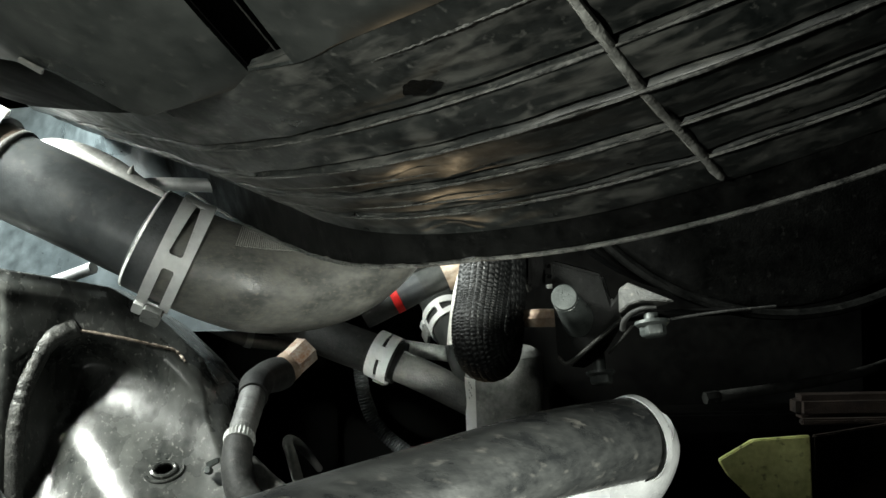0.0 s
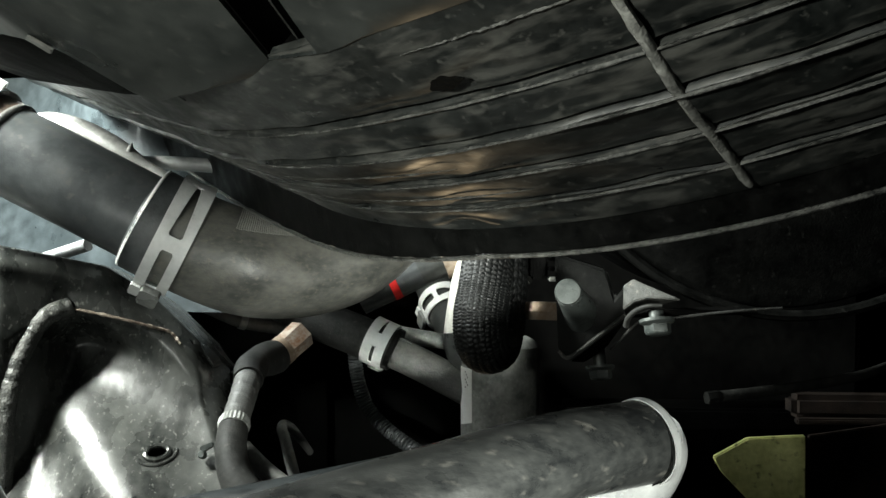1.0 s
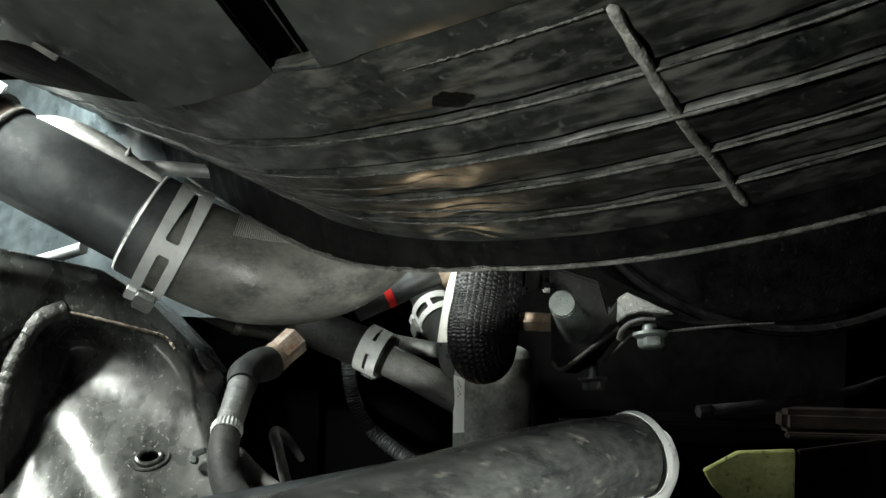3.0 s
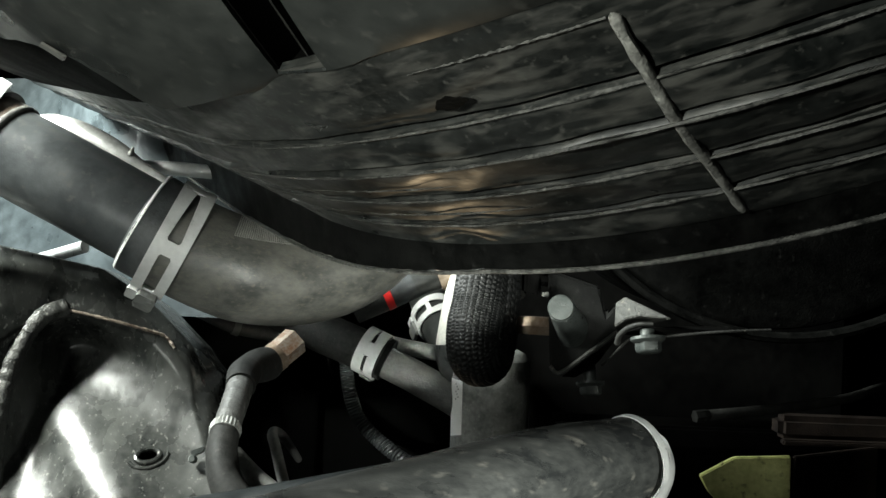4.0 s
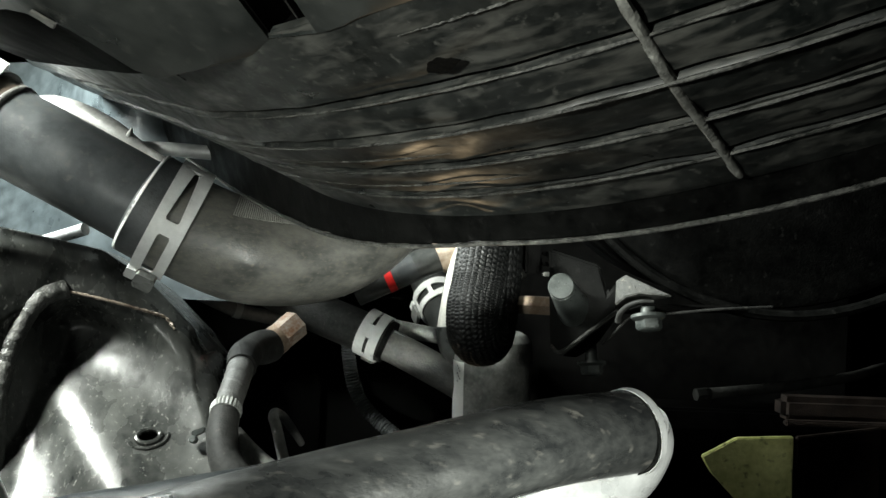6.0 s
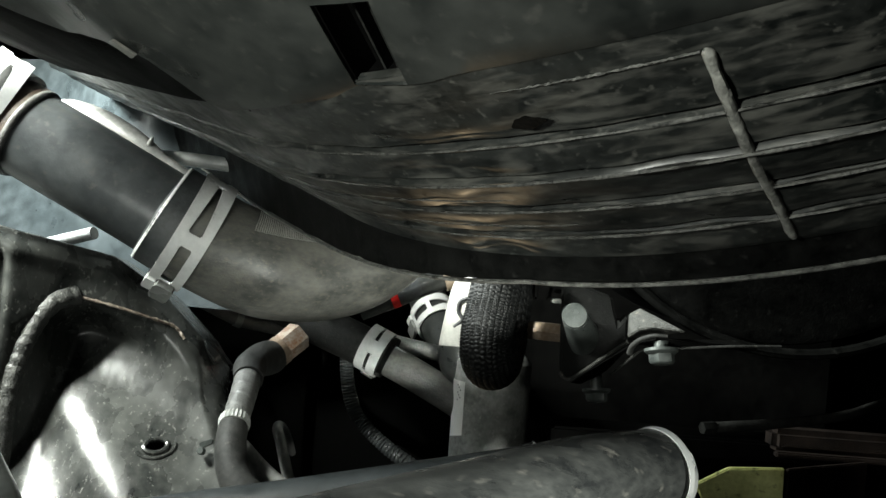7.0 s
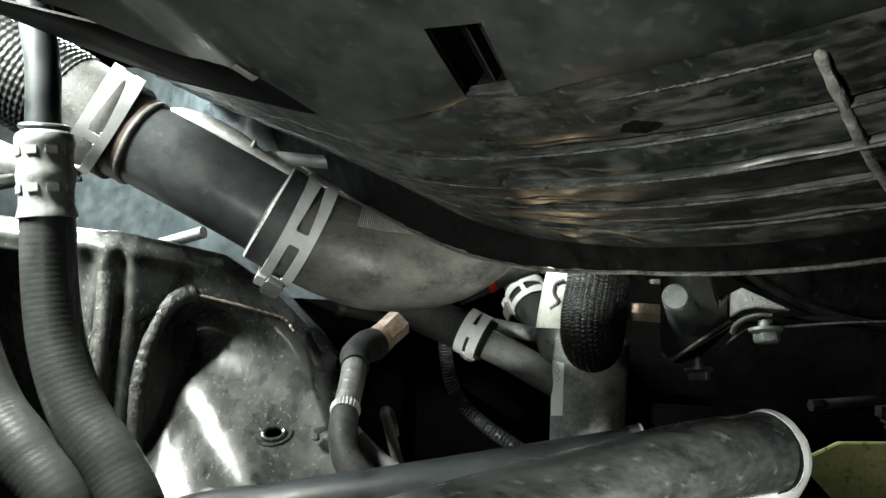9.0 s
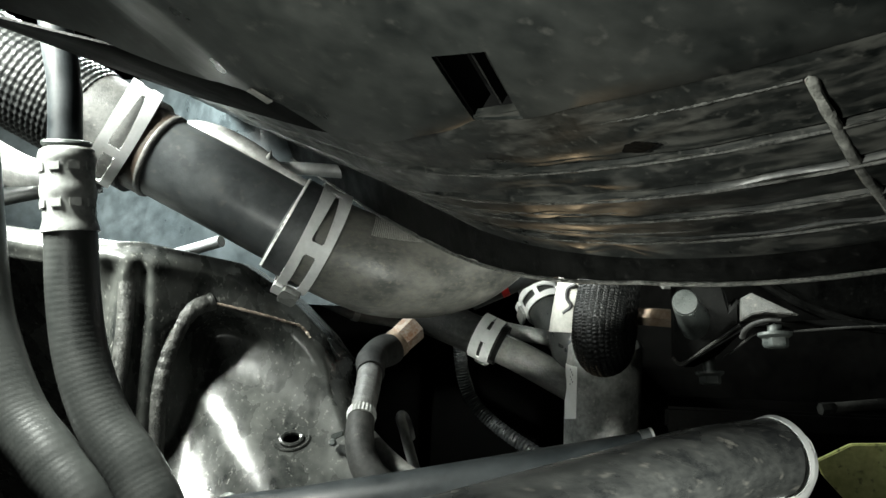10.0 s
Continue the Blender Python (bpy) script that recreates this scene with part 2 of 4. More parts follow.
def grid(f, nu, nv, skip=None, thick=0.0, front=(0, -1, -0.2)):
    """A sheet of points f(u, v), u and v from 0 to 1, thickened away from its front."""
    bm = bmesh.new()
    V = [[bm.verts.new(f(i / nu, j / nv)) for j in range(nv + 1)] for i in range(nu + 1)]
    uv = bm.loops.layers.uv.new("uv")
    for i in range(nu):
        for j in range(nv):
            if not (skip and skip((i + 0.5) / nu, (j + 0.5) / nv)):
                face = bm.faces.new((V[i][j], V[i + 1][j], V[i + 1][j + 1], V[i][j + 1]))
                for loop, (a, b) in zip(face.loops, ((i, j), (i + 1, j), (i + 1, j + 1), (i, j + 1))):
                    loop[uv].uv = (a / nu, b / nv)
    bmesh.ops.delete(bm, geom=[v for v in bm.verts if not v.link_faces], context="VERTS")
    if thick:
        bm.normal_update()
        total = sum((x.normal * x.calc_area() for x in bm.faces), Vector())
        if total.length and total.dot(Vector(front)) < 0:
            bmesh.ops.reverse_faces(bm, faces=bm.faces[:])
            bm.normal_update()
        first = bm.faces[:]
        edges = [e for e in bm.edges if len(e.link_faces) == 1]
        back = {v: bm.verts.new(v.co - v.normal * thick) for v in bm.verts[:]}
        for x in first:
            bm.faces.new([back[v] for v in reversed(x.verts)])
        for e in edges:
            p, q = e.verts
            bm.faces.new((p, q, back[q], back[p]))
    return bm


def box(lo, hi, bevel=0.001):
    bm = bmesh.new()
    bmesh.ops.create_cube(bm, size=1)
    lo, hi = Vector(lo), Vector(hi)
    for v in bm.verts:
        v.co = Vector([(lo[k] + hi[k]) / 2 + v.co[k] * (hi[k] - lo[k]) for k in range(3)])
    if bevel:
        bmesh.ops.bevel(bm, geom=bm.edges[:], offset=bevel, segments=2, affect="EDGES")
    return bm


def plate(outline, depth, bevel=0.0008):
    """A flat plate: outline points in space, pushed along depth."""
    bm = bmesh.new()
    f = bm.faces.new([bm.verts.new(p) for p in outline])
    ext = bmesh.ops.extrude_face_region(bm, geom=[f])
    bmesh.ops.translate(bm, verts=[g for g in ext["geom"] if isinstance(g, bmesh.types.BMVert)], vec=depth)
    if bevel:
        bmesh.ops.bevel(bm, geom=bm.edges[:], offset=bevel, segments=2, affect="EDGES")
    return bm


def axes(axis, front=(0, -1, 0)):
    """Unit axis, a side vector nearest to front, and the third one."""
    ax = Vector(axis).normalized()
    a = (Vector(front) - ax * Vector(front).dot(ax)).normalized()
    return ax, a, a.cross(ax)


def spring_clamp(centre, axis, R, width, tail_angle, scale=1.0, lean=0.0, slit=1.0, windows=((-62, -9), (4, 67), (82, 130), (150, 240))):
    """A sprung band clamp with pierced windows; angles run round the hose from the side that faces out."""
    ax, a, b = axes(axis)
    C = Vector(centre)
    ob = thing("hose_clamp", "light grey spring band clamp with pierced windows round a hose", "hose clamp", "spring clamps on the hoses")
    nu, rows = 150, 3

    def half(w):
        for lo, hi in windows:
            for k in (0, -360):
                if lo + k <= w <= hi + k:
                    t = (w - lo - k) / (hi - lo)
                    return ((0.215 - 0.15 * t) if lo == windows[1][0] else 0.185) * slit * (1 if 0.05 < t < 0.95 else 0.78), True
        return 0.2, False

    def f(u, v):
        deg = -180 + 360 * u
        w = radians(deg)
        hw = half(deg)[0]
        across = (0, 0.51 - hw, 0.51 + hw, 1)[round(v * 3)] - 0.5
        return C + ax * (across * width + lean * math.sin(w)) + (a * math.cos(w) + b * math.sin(w)) * (R + 0.0006)

    def skip(u, v):
        return half(-180 + 360 * u)[1] and 0.34 < v < 0.66

    bm = grid(f, nu, rows, skip)
    bm.normal_update()
    if sum(1 if x.normal.dot(x.calc_center_median() - C) > 0 else -1 for x in bm.faces) < 0:
        bmesh.ops.reverse_faces(bm, faces=bm.faces[:])
    bmesh.ops.remove_doubles(bm, verts=bm.verts[:], dist=1e-5)
    bm.normal_update()
    edges = [e for e in bm.edges if len(e.link_faces) == 1]
    first = bm.faces[:]
    top = {v: bm.verts.new(v.co + v.normal * 0.0012) for v in bm.verts[:]}
    for x in first:
        bm.faces.new([top[v] for v in x.verts])
    for e in edges:
        p, q = e.verts
        bm.faces.new((p, q, top[q], top[p]))
    part("band", bm, CLAMP, ob)
    w = radians(tail_angle)
    out = a * math.cos(w) + b * math.sin(w)
    along = a * -math.sin(w) + b * math.cos(w)
    root = C + out * (R + 0.001)
    def tab(name, at, wide, start, stop, thick, label):
        """A short tongue that leaves the band along its run and bends away from the hose."""
        rings = [root + ax * at * width - along * (start + (stop - start) * k / 6) * scale + out * (0.0006 + 0.0022 * (k / 6) ** 2) * scale for k in range(7)]
        rows = [[q - ax * wide * width * (0.8 if k in (0, 6) else 1), q + ax * wide * width * (0.8 if k in (0, 6) else 1)] for k, q in enumerate(rings)]
        outline = [r[0] for r in rows] + [r[1] for r in reversed(rows)]
        part(name, plate(outline, out * thick * scale, 0.0), NYLON if label else CLAMP, ob, label)

    tab("ear", 0.10, 0.30, -0.001, 0.0125, 0.0028, "milky rounded ear of the clamp")
    tab("tongue", -0.36, 0.16, 0.001, 0.0075, 0.0016, "")
    return ob


def hex_bolt(name, head, axis, across=0.013, shank=0.022, label="zinc-plated hex flange bolt screwed into the bracket"):
    """axis points out of the head."""
    ob = thing(name, label, "bolt", "bolts of the mounting bracket")
    r = across / math.sqrt(3)
    h = across * 0.5
    part("hex_head", lathe([(0, r), (h * 0.70, r), (h * 0.92, r * 0.90), (h, r * 0.74)], head, axis, sides=6), STEEL, ob)
    part("flange", lathe([(-0.0022, r * 1.28), (-0.0008, r * 1.28), (0.0006, r * 1.02)], head, axis), STEEL, ob)
    part("shank", lathe([(-shank, r * 0.55), (-0.002, r * 0.55)], head, axis, segs=16), STEEL, ob)
    return ob


def hull(points, bevel=0.0015):
    """A lump of cast metal: the convex hull of a few points, with worn edges."""
    bm = bmesh.new()
    for q in points:
        bm.verts.new(q)
    res = bmesh.ops.convex_hull(bm, input=bm.verts[:])
    bmesh.ops.delete(bm, geom=list({g for g in res["geom_interior"] + res["geom_unused"] if isinstance(g, bmesh.types.BMVert)}), context="VERTS")
    bmesh.ops.bevel(bm, geom=bm.edges[:], offset=bevel, segments=3, affect="EDGES")
    return bm


# ---- the setting ----
def setting(name, bm, material, label, category):
    return tagged(part(name, bm, material), label, category, kind="structure")


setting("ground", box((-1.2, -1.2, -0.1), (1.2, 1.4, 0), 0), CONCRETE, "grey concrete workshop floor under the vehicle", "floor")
setting("undertray", box((-0.73, -0.10, 0.142), (0.60, 0.975, 0.15), 0), BLACK_SHADE, "black plastic undertray below the engine bay", "undertray")
# Bay shell added to close the place; the depth's shade is its colour.
setting("wall_back", box((-0.75, 0.98, 0.02), (0.75, 1.0, 0.95), 0), BLACK_SHADE, "near-black bulkhead added to close the engine bay", "bulkhead")
setting("wall_right", box((0.60, -0.10, 0.02), (0.62, 0.975, 0.95), 0), BLACK_SHADE, "near-black inner wing added to close the engine bay", "inner wing")
setting("wall_left", box((-0.75, -0.10, 0.02), (-0.73, 0.975, 0.95), 0), BLACK_SHADE, "near-black inner wing added to close the engine bay", "inner wing")
setting("ceiling", box((-0.75, -0.10, 0.955), (0.75, 1.0, 0.97), 0), BLACK_SHADE, "black underside of the bonnet", "bonnet")

def sm(a, b, x):
    t = min(max((x - a) / (b - a), 0), 1)
    return t * t * (3 - 2 * t)


# ---- the moulded cover overhead: coaxial rings on tilted planes ----
CX, CY, TX, TY, OVAL = 0.2488, 0.5842, 0.6535, 0.6498, 1.1119
PROFILE = ((0.790, 0.354), (0.798, 0.3595), (0.812, 0.3650), (0.831, 0.3788), (0.8532, 0.3951), (0.8757, 0.4124), (0.8949, 0.4238), (0.93, 0.4472), (0.962, 0.468), (1.12, 0.565))


def dish(theta, h, off=0.0):
    """A point of the cover: theta in degrees round its axis, h its level, off towards the outside. Past its bend it runs on straight."""
    r = float(np.interp(h, [p[0] for p in PROFILE], [p[1] for p in PROFILE])) + off
    bend = float(np.interp(h, (0.80, 0.85, 0.94), (-147, -145.5, -143)))
    t = radians(max(theta, bend))
    run = radians(max(bend - theta, 0)) * r * 1.6
    X, Y = r * math.cos(t), OVAL * r * math.sin(t)
    w = min(max((h - 0.93) / 0.025, 0), 1)
    tx, ty = math.sin(t), -OVAL * math.cos(t)
    way = Vector((tx, ty, TX * tx + TY * ty)).lerp(Vector((-0.95, 0.30, 0.27)), w)
    return Vector((CX + X, CY + Y, h + TX * X + TY * Y - 0.6 * off)) + way * run


cover = thing("splash_cover", "large dusty black moulded plastic cover with curved ribs", "plastic cover")
RIB_LEVELS = (0.831, 0.8532, 0.8757, 0.8949)
HS = sorted({0.812, 0.8165, 0.8215, *(round(0.8265 + 0.0035 * k, 4) for k in range(36)), *(round(lv + d, 4) for lv in RIB_LEVELS for d in (0.0001, 0.0009, 0.0016, 0.0023, 0.0032))})
NT = 210


def shell_top(theta):
    return float(np.interp(theta, (-165, -159, -152, -142, -140, -138.5), (0.930, 0.934, 0.940, 0.941, 0.938, 0.9335)))


def ribbed(u, v):
    th = -178 + 98 * u
    h = HS[round(v * (len(HS) - 1))]
    h = min(h, shell_top(th) - 0.0001 * (HS[-1] - h) / 0.01) if h > 0.925 else h
    h = 0.812 + (h - 0.812) * float(np.interp(th, (-178, -171, -166, -159.5), (0.25, 0.45, 0.85, 1.0)))
    wear = 0.0007 * noise.noise(Vector((th * 0.4, h * 90, 0))) * sm(0.918, 0.908, h) if h > 0.815 else 0
    step = 0.0
    for lv in RIB_LEVELS:
        step += 0.0004 * max(0, 1 - abs(h - lv - 0.004) / 0.006) + 0.0016 * max(0, 1 - abs(h - lv - 0.0016) / 0.0016)
    return dish(th, h, wear - step)


part("ribbed_shell", grid(ribbed, NT, len(HS) - 1, None, 0.0025), COVER, cover)
def hang(theta):
    """How far the edge strip hangs down."""
    return float(np.interp(theta, (-158, -152, -149, -146, -140, -134, -131), (0.016, 0.0135, 0.0115, 0.0088, 0.0052, 0.0015, 0.0)))


# Cover's lower band, split off so its colour can carry the shade there.
def dark_edge(u, v):
    th = -180 + 100 * u
    p = dish(th, 0.798 + 0.0145 * v, -0.0004 + 0.0006 * noise.noise(Vector((u * 90, v * 3, 5))))
    return p - Vector((0, 0, hang(th) * (1 - v)))


part("dark_edge", grid(dark_edge, NT, 6, None, 0.003), DULL_SHADE, cover, "near-black lower edge of the cover, shade in its colour")
part("lip", tube([dish(-180 + 100 * k / 96, 0.7982, 0.0002) - Vector((0, 0, hang(-180 + 100 * k / 96))) for k in range(97)], 0.0008, 8, 240), RIB, cover, "scuffed pale lower lip")
# Sheet added to shade the gap; also hides the shell's bright top edge.
part("gap_shade", grid(lambda u, v: dish(-157 + 18.5 * u, 0.9295 + (0.020 + 0.028 * u) * v, 0.0016), 50, 8, None, 0.001), BLACK_SHADE, cover, "near-black sheet added for the shade in the gap between the shells")


def edge_level(theta):
    """Lower edge of the upper shell, which steps up past the clip."""
    return float(np.interp(theta, (-165, -147, -146, -145.25, -144.25, -143.5, -141.5, -139.75, -139.5, -138.3, -138.0, -137.6, -137.0, -132), (1.0, 0.991, 0.991, 0.985, 0.981, 0.980, 0.979, 0.975, 0.972, 0.966, 0.955, 0.938, 0.932, 0.926)))


SL0, SL1 = -131.0, -129.0
US = [-165 + 0.75 * k for k in range(25)] + [-146 + 0.3 * k for k in range(50)] + [SL0 + 0.2 * k for k in range(11)] + [-128.7 + 0.7 * k for k in range(71)]
VS = [0.9225, 0.931, 0.939, 0.947, 0.956, 0.9643, 0.975, 0.99, 1.01, 1.04, 1.07, 1.11]


def slot_shear(h):
    return 0.66 * min(max((h - 0.931) / 0.033, 0), 1.5)


def slot_tilt(theta):
    """The slot's edges run level where the cover's rings climb."""
    return -0.00155 * (theta + 129.98) * math.exp(-((theta + 129.98) / 2.2) ** 4)


def upper(u, v):
    th = US[round(u * (len(US) - 1))]
    row = round(v * (len(VS) - 1))
    h = max(edge_level(th) + 0.0015 * row, VS[row]) + (slot_tilt(th) if 0 < row < 9 else 0)
    fade = float(np.interp(th, (-139, -131), (1, 0.0)))
    return dish(th + slot_shear(h) * sm(-138, -133, th), h, 0.0055 * fade + (0.0003 if row else 0.0003 - 0.0018 * (1 - fade)))


def slot_hole(u, v):
    k = int(u * (len(US) - 1))
    th = (US[k] + US[min(k + 1, len(US) - 1)]) / 2
    return SL0 < th < SL1 and 1 <= int(v * (len(VS) - 1)) < 5


part("upper_shell", grid(upper, len(US) - 1, len(VS) - 1, slot_hole, 0.0022), UPPER, cover, "smooth upper shell with a rectangular slot")
part("upper_edge", tube([dish(-126.5 + 6.0 * k / 30, 0.9205, 0.0003) for k in range(31)], lambda q: 0.00022 * min(1, 0.15 + 2 * q), 8, 160, wave=lambda q, w: 0.0003 * noise.noise(Vector((q * 40, w, 2)))), RIB, cover, "scuffed lower edge of the upper shell")


def spot_patch(theta, level, wide, tall, ragged):
    """A thin irregular patch on the cover."""
    def f(u, v):
        w = 2 * math.pi * u
        r = (0.02 + 0.98 * v) * (1 + ragged * noise.noise(Vector((math.cos(w) * 1.7, math.sin(w) * 1.7, theta))))
        return dish(theta + wide * r * math.cos(w), level + tall * r * math.sin(w), 0.0007)
    return grid(f, 28, 3, None, 0.0002)


# Flat dark patch standing in for the shade of a dent.
part("dark_spot", spot_patch(-125.75, 0.9060, 0.55, 0.0030, 0.5), DULL_SHADE, cover, "flat dark oval patch on the cover")
INWARD = Vector((0.35, 0.60, 0.70)).normalized()


def slot_wall(t0, t1, h0, h1, depth, start=0.0022):
    p = [dish(t + slot_shear(h), h + slot_tilt(t)) + INWARD * start for t, h in ((t0, h0), (t1, h0), (t1, h1), (t0, h1))]
    return plate(p, INWARD * depth, 0)


for th in (SL0 + 0.75, SL0 + 1.25):
    part("slot_vane", slot_wall(th, th + 0.08, 0.931, 0.9643, 0.012, 0.006), MATTE, cover)
# Slot wall in near black, with the recess's shade in the colour.
part("slot_edge", slot_wall(SL0 - 0.02, SL0 + 0.10, 0.931, 0.9643, 0.010, 0.0005), BLACK_SHADE, cover)
for lv, r, lo, hi in ((0.8949, 0.00045, -158, -100), (0.8757, 0.00045, -158, -96), (0.8532, 0.00045, -158, -96), (0.831, 0.00045, -158, -96), (0.842, 0.0005, -158, -126), (0.864, 0.0004, -158, -128)):
    part("rib", tube([dish(lo + (hi - lo) * k / 40, lv, 0.0003) for k in range(41)], lambda s, r=r, lo=lo, hi=hi: r * (0.08 + 0.92 * sm(-142, -124, lo + (hi - lo) * s)) * min(1, 0.1 + 7 * (1 - s)), 8, 160,
                     wave=lambda s, w: 0.00028 * noise.noise(Vector((s * 60, w, lv * 99)))), RIB, cover)
bar = [dish(-120.35 + 2.3 * (k / 10) ** 1.15, 0.921 - 0.106 * k / 10, 0.0002) for k in range(11)]
bar = [p.lerp(bar[0].lerp(bar[-1], k / 10), 0.5) + Vector((-0.0006, -0.0010, -0.0004)) * math.sin(k * math.pi / 10) for k, p in enumerate(bar)]
part("cross_rib", tube(bar, lambda s: 0.0014 * min(1, math.sqrt(0.05 + 60 * s), math.sqrt(0.05 + 60 * (1 - s))), 12, 110, wave=lambda s, w: 0.00035 * noise.noise(Vector((s * 16, math.cos(w), math.sin(w))))), BARM, cover, "pale scuffed raised cross rib")
part("clip", plate([dish(-139.2, 0.975, 0.0058), dish(-138.7, 0.976, 0.0058), dish(-138.1, 0.968, 0.0058), dish(-138.7, 0.9665, 0.0058)], Vector((-0.0004, -0.0006, -0.0006)), 0.0002), PALE_LIT, cover, "pale scuffed clip corner")

# dark round housing behind the cover
duct = thing("round_housing", "near-black round housing behind the ribbed cover", "housing")
part("shell", lathe([(0, 0.13), (0.002, 0.136), (0.006, 0.138), (0.10, 0.15)], (0.185, 0.46, 0.552), (0.05, 0.98, 0.15), 64), DULL_SHADE, duct)
part("rim", tube([(0.185 + 0.137 * math.cos(k * math.pi / 24), 0.455, 0.552 + 0.137 * math.sin(k * math.pi / 24)) for k in range(49)], 0.003, 8, 120), DULL_SHADE, duct)

# ---- big coolant hose ----
AX = (0.083, 0.0, -0.041)
pipe = thing("coolant_pipe", "smooth black coolant pipe joining two clamped hoses", "pipe")
part("tube", tube([(-0.262, 0.457, 0.5125), (-0.200, 0.457, 0.482), (-0.150, 0.457, 0.457)], 0.0240, 48, 30), HOSEPIPE, pipe)
part("bead", tube([(-0.2450, 0.457, 0.5040), (-0.2355, 0.457, 0.4993)], 0.0256, 48, 6), TARNISH, pipe, "brown tarnished pipe neck at the hose end")
part("end_ring", tube([(-0.2365, 0.457, 0.4998), (-0.2325, 0.457, 0.4978)], lambda s: 0.0259 - 0.0010 * abs(2 * s - 1) ** 2, 48, 9), TAPE, pipe, "pale raised ring at the pipe end")
part("seam", tube([(-0.236, 0.4430, 0.4795), (-0.20, 0.4430, 0.462), (-0.16, 0.4430, 0.442)], 0.0007, 8, 20), HOSEPIPE, pipe)
elbow = thing("radiator_hose", "thick moulded grey-black rubber elbow hose with mud stains", "hose")
ELBOW = [(-0.157, 0.4585, 0.461), (-0.143, 0.4605, 0.4528), (-0.122, 0.4645, 0.4435), (-0.100, 0.471, 0.4372), (-0.078, 0.48, 0.4360), (-0.056, 0.49, 0.443), (-0.036, 0.50, 0.460), (-0.016, 0.51, 0.487), (0.0, 0.52, 0.53)]


def elbow_radius(s):
    return 0.0262 + 0.0026 * math.exp(-((s - 0.31) / 0.13) ** 2) + 0.0014 * sm(0.28, 0.12, s)


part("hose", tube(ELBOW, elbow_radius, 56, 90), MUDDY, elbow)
part("cuff", tube([(-0.1612, 0.4575, 0.4632), (-0.1490, 0.4595, 0.4565)], lambda s: 0.0272 + 0.0016 * sm(0.0, 0.15, s), 48, 24), COLLAR, elbow, "grey cuff at the hose end")
part("cuff_rim", tube([(-0.1618, 0.4572, 0.4636), (-0.1598, 0.4577, 0.4625)], lambda s: 0.0290 - 0.0008 * abs(2 * s - 1), 48, 7), CLAMP, elbow, "thin pale rim of the cuff")
way = spline(ELBOW, 201)
# Moulded ribs; their paleness stands in for light on the elbow's top.
for k in range(44):
    m = 53 + k * 1.2
    m, lift = int(m), m - int(m)
    t = (way[m + 1] - way[m - 1]).normalized()
    up = (Vector((0, 0, 1)) - t * t.z).normalized()
    out = up.cross(t) if up.cross(t).y < 0 else t.cross(up)
    arc = [way[m].lerp(way[m + 1], lift) + (out * math.cos(radians(w)) + up * math.sin(radians(w))) * (elbow_radius(m / 200) + 0.0001) for w in range(34 + k // 3, 90, 6)]
    part("moulded_rib", tube(arc, 0.00042, 6, 12), PALE_LIT, elbow)
spring_clamp((-0.1450, 0.4600, 0.4540), (0.860, 0.260, -0.425), 0.0302, 0.0178, -64, 1.25)
spring_clamp((-0.2585, 0.4550, 0.5116), (0.776, 0.421, -0.470), 0.0298, 0.0186, -75, 1.0, windows=((-62, -18), (-6, 60), (82, 130), (150, 240)))

sleeve = thing("upper_hose", "black hose in a braided sleeve with a cut end", "hose")
part("hose", tube([(-0.360, 0.455, 0.562), (-0.304, 0.456, 0.534), (-0.262, 0.457, 0.5125), (-0.2440, 0.457, 0.5035)], 0.0285, 48, 40), MATTE, sleeve)
part("braid", tube([(-0.365, 0.455, 0.5645), (-0.315, 0.456, 0.5395), (-0.276, 0.457, 0.5195)], 0.0294, 144, 220, wave=lambda s, w: 0.0008 * math.sin(20 * w + s * 75) * math.sin(20 * w - s * 75)), BRAID, sleeve, "coarse black braided sleeve")

# small pipes behind the big hose
bp = thing("bypass_pipe", "pale metal pipe with a nipple behind the big hose", "pipe")
part("tube", tube([(-0.250, 0.505, 0.506), (-0.236, 0.503, 0.5175), (-0.210, 0.498, 0.5125), (-0.178, 0.49, 0.4960), (-0.150, 0.488, 0.481), (-0.125, 0.492, 0.465)], lambda s: 0.0074 - 0.0036 * sm(0.5, 0.68, s), 20, 60), GREYPIPE, bp)
part("nipple", lathe([(0, 0.0022), (0.004, 0.0016), (0.007, 0.0004)], (-0.181, 0.488, 0.500), (0.4, -0.3, 0.85), 12), GREYPIPE, bp)
rod = thing("stay_rod", "shiny flat metal stay behind the hose", "rod")
part("rod", tube([(-0.195, 0.51, 0.4965), (-0.165, 0.51, 0.4970), (-0.130, 0.515, 0.4955)], 0.0042, 16, 30), ALU, rod)
rod = thing("stay_rod", "bright metal stay behind the bracket", "rod")
part("rod", tube([(-0.290, 0.575, 0.431), (-0.262, 0.57, 0.439), (-0.233, 0.56, 0.4475)], 0.0042, 16, 20), ALU, rod)

wp = thing("intake_pipe", "bright pale pipe beside the braided hose", "pipe")
part("tube", tube([(-0.445, 0.550, 0.530), (-0.4139, 0.550, 0.5120), (-0.3890, 0.550, 0.4975), (-0.3642, 0.550, 0.4875), (-0.330, 0.560, 0.480)], 0.0135, 24, 30), GREYPIPE, wp)
wp = thing("vent_hose", "thin black hose below the pale pipe", "hose")
part("tube", tube([(-0.44, 0.54, 0.464), (-0.4068, 0.540, 0.4685), (-0.3825, 0.540, 0.4731), (-0.3531, 0.545, 0.4799), (-0.320, 0.560, 0.485)], 0.0062, 20, 30), RUBBER, wp)

panel = thing("inner_panel", "blue-grey painted inner body panel catching the lamp light", "body panel")
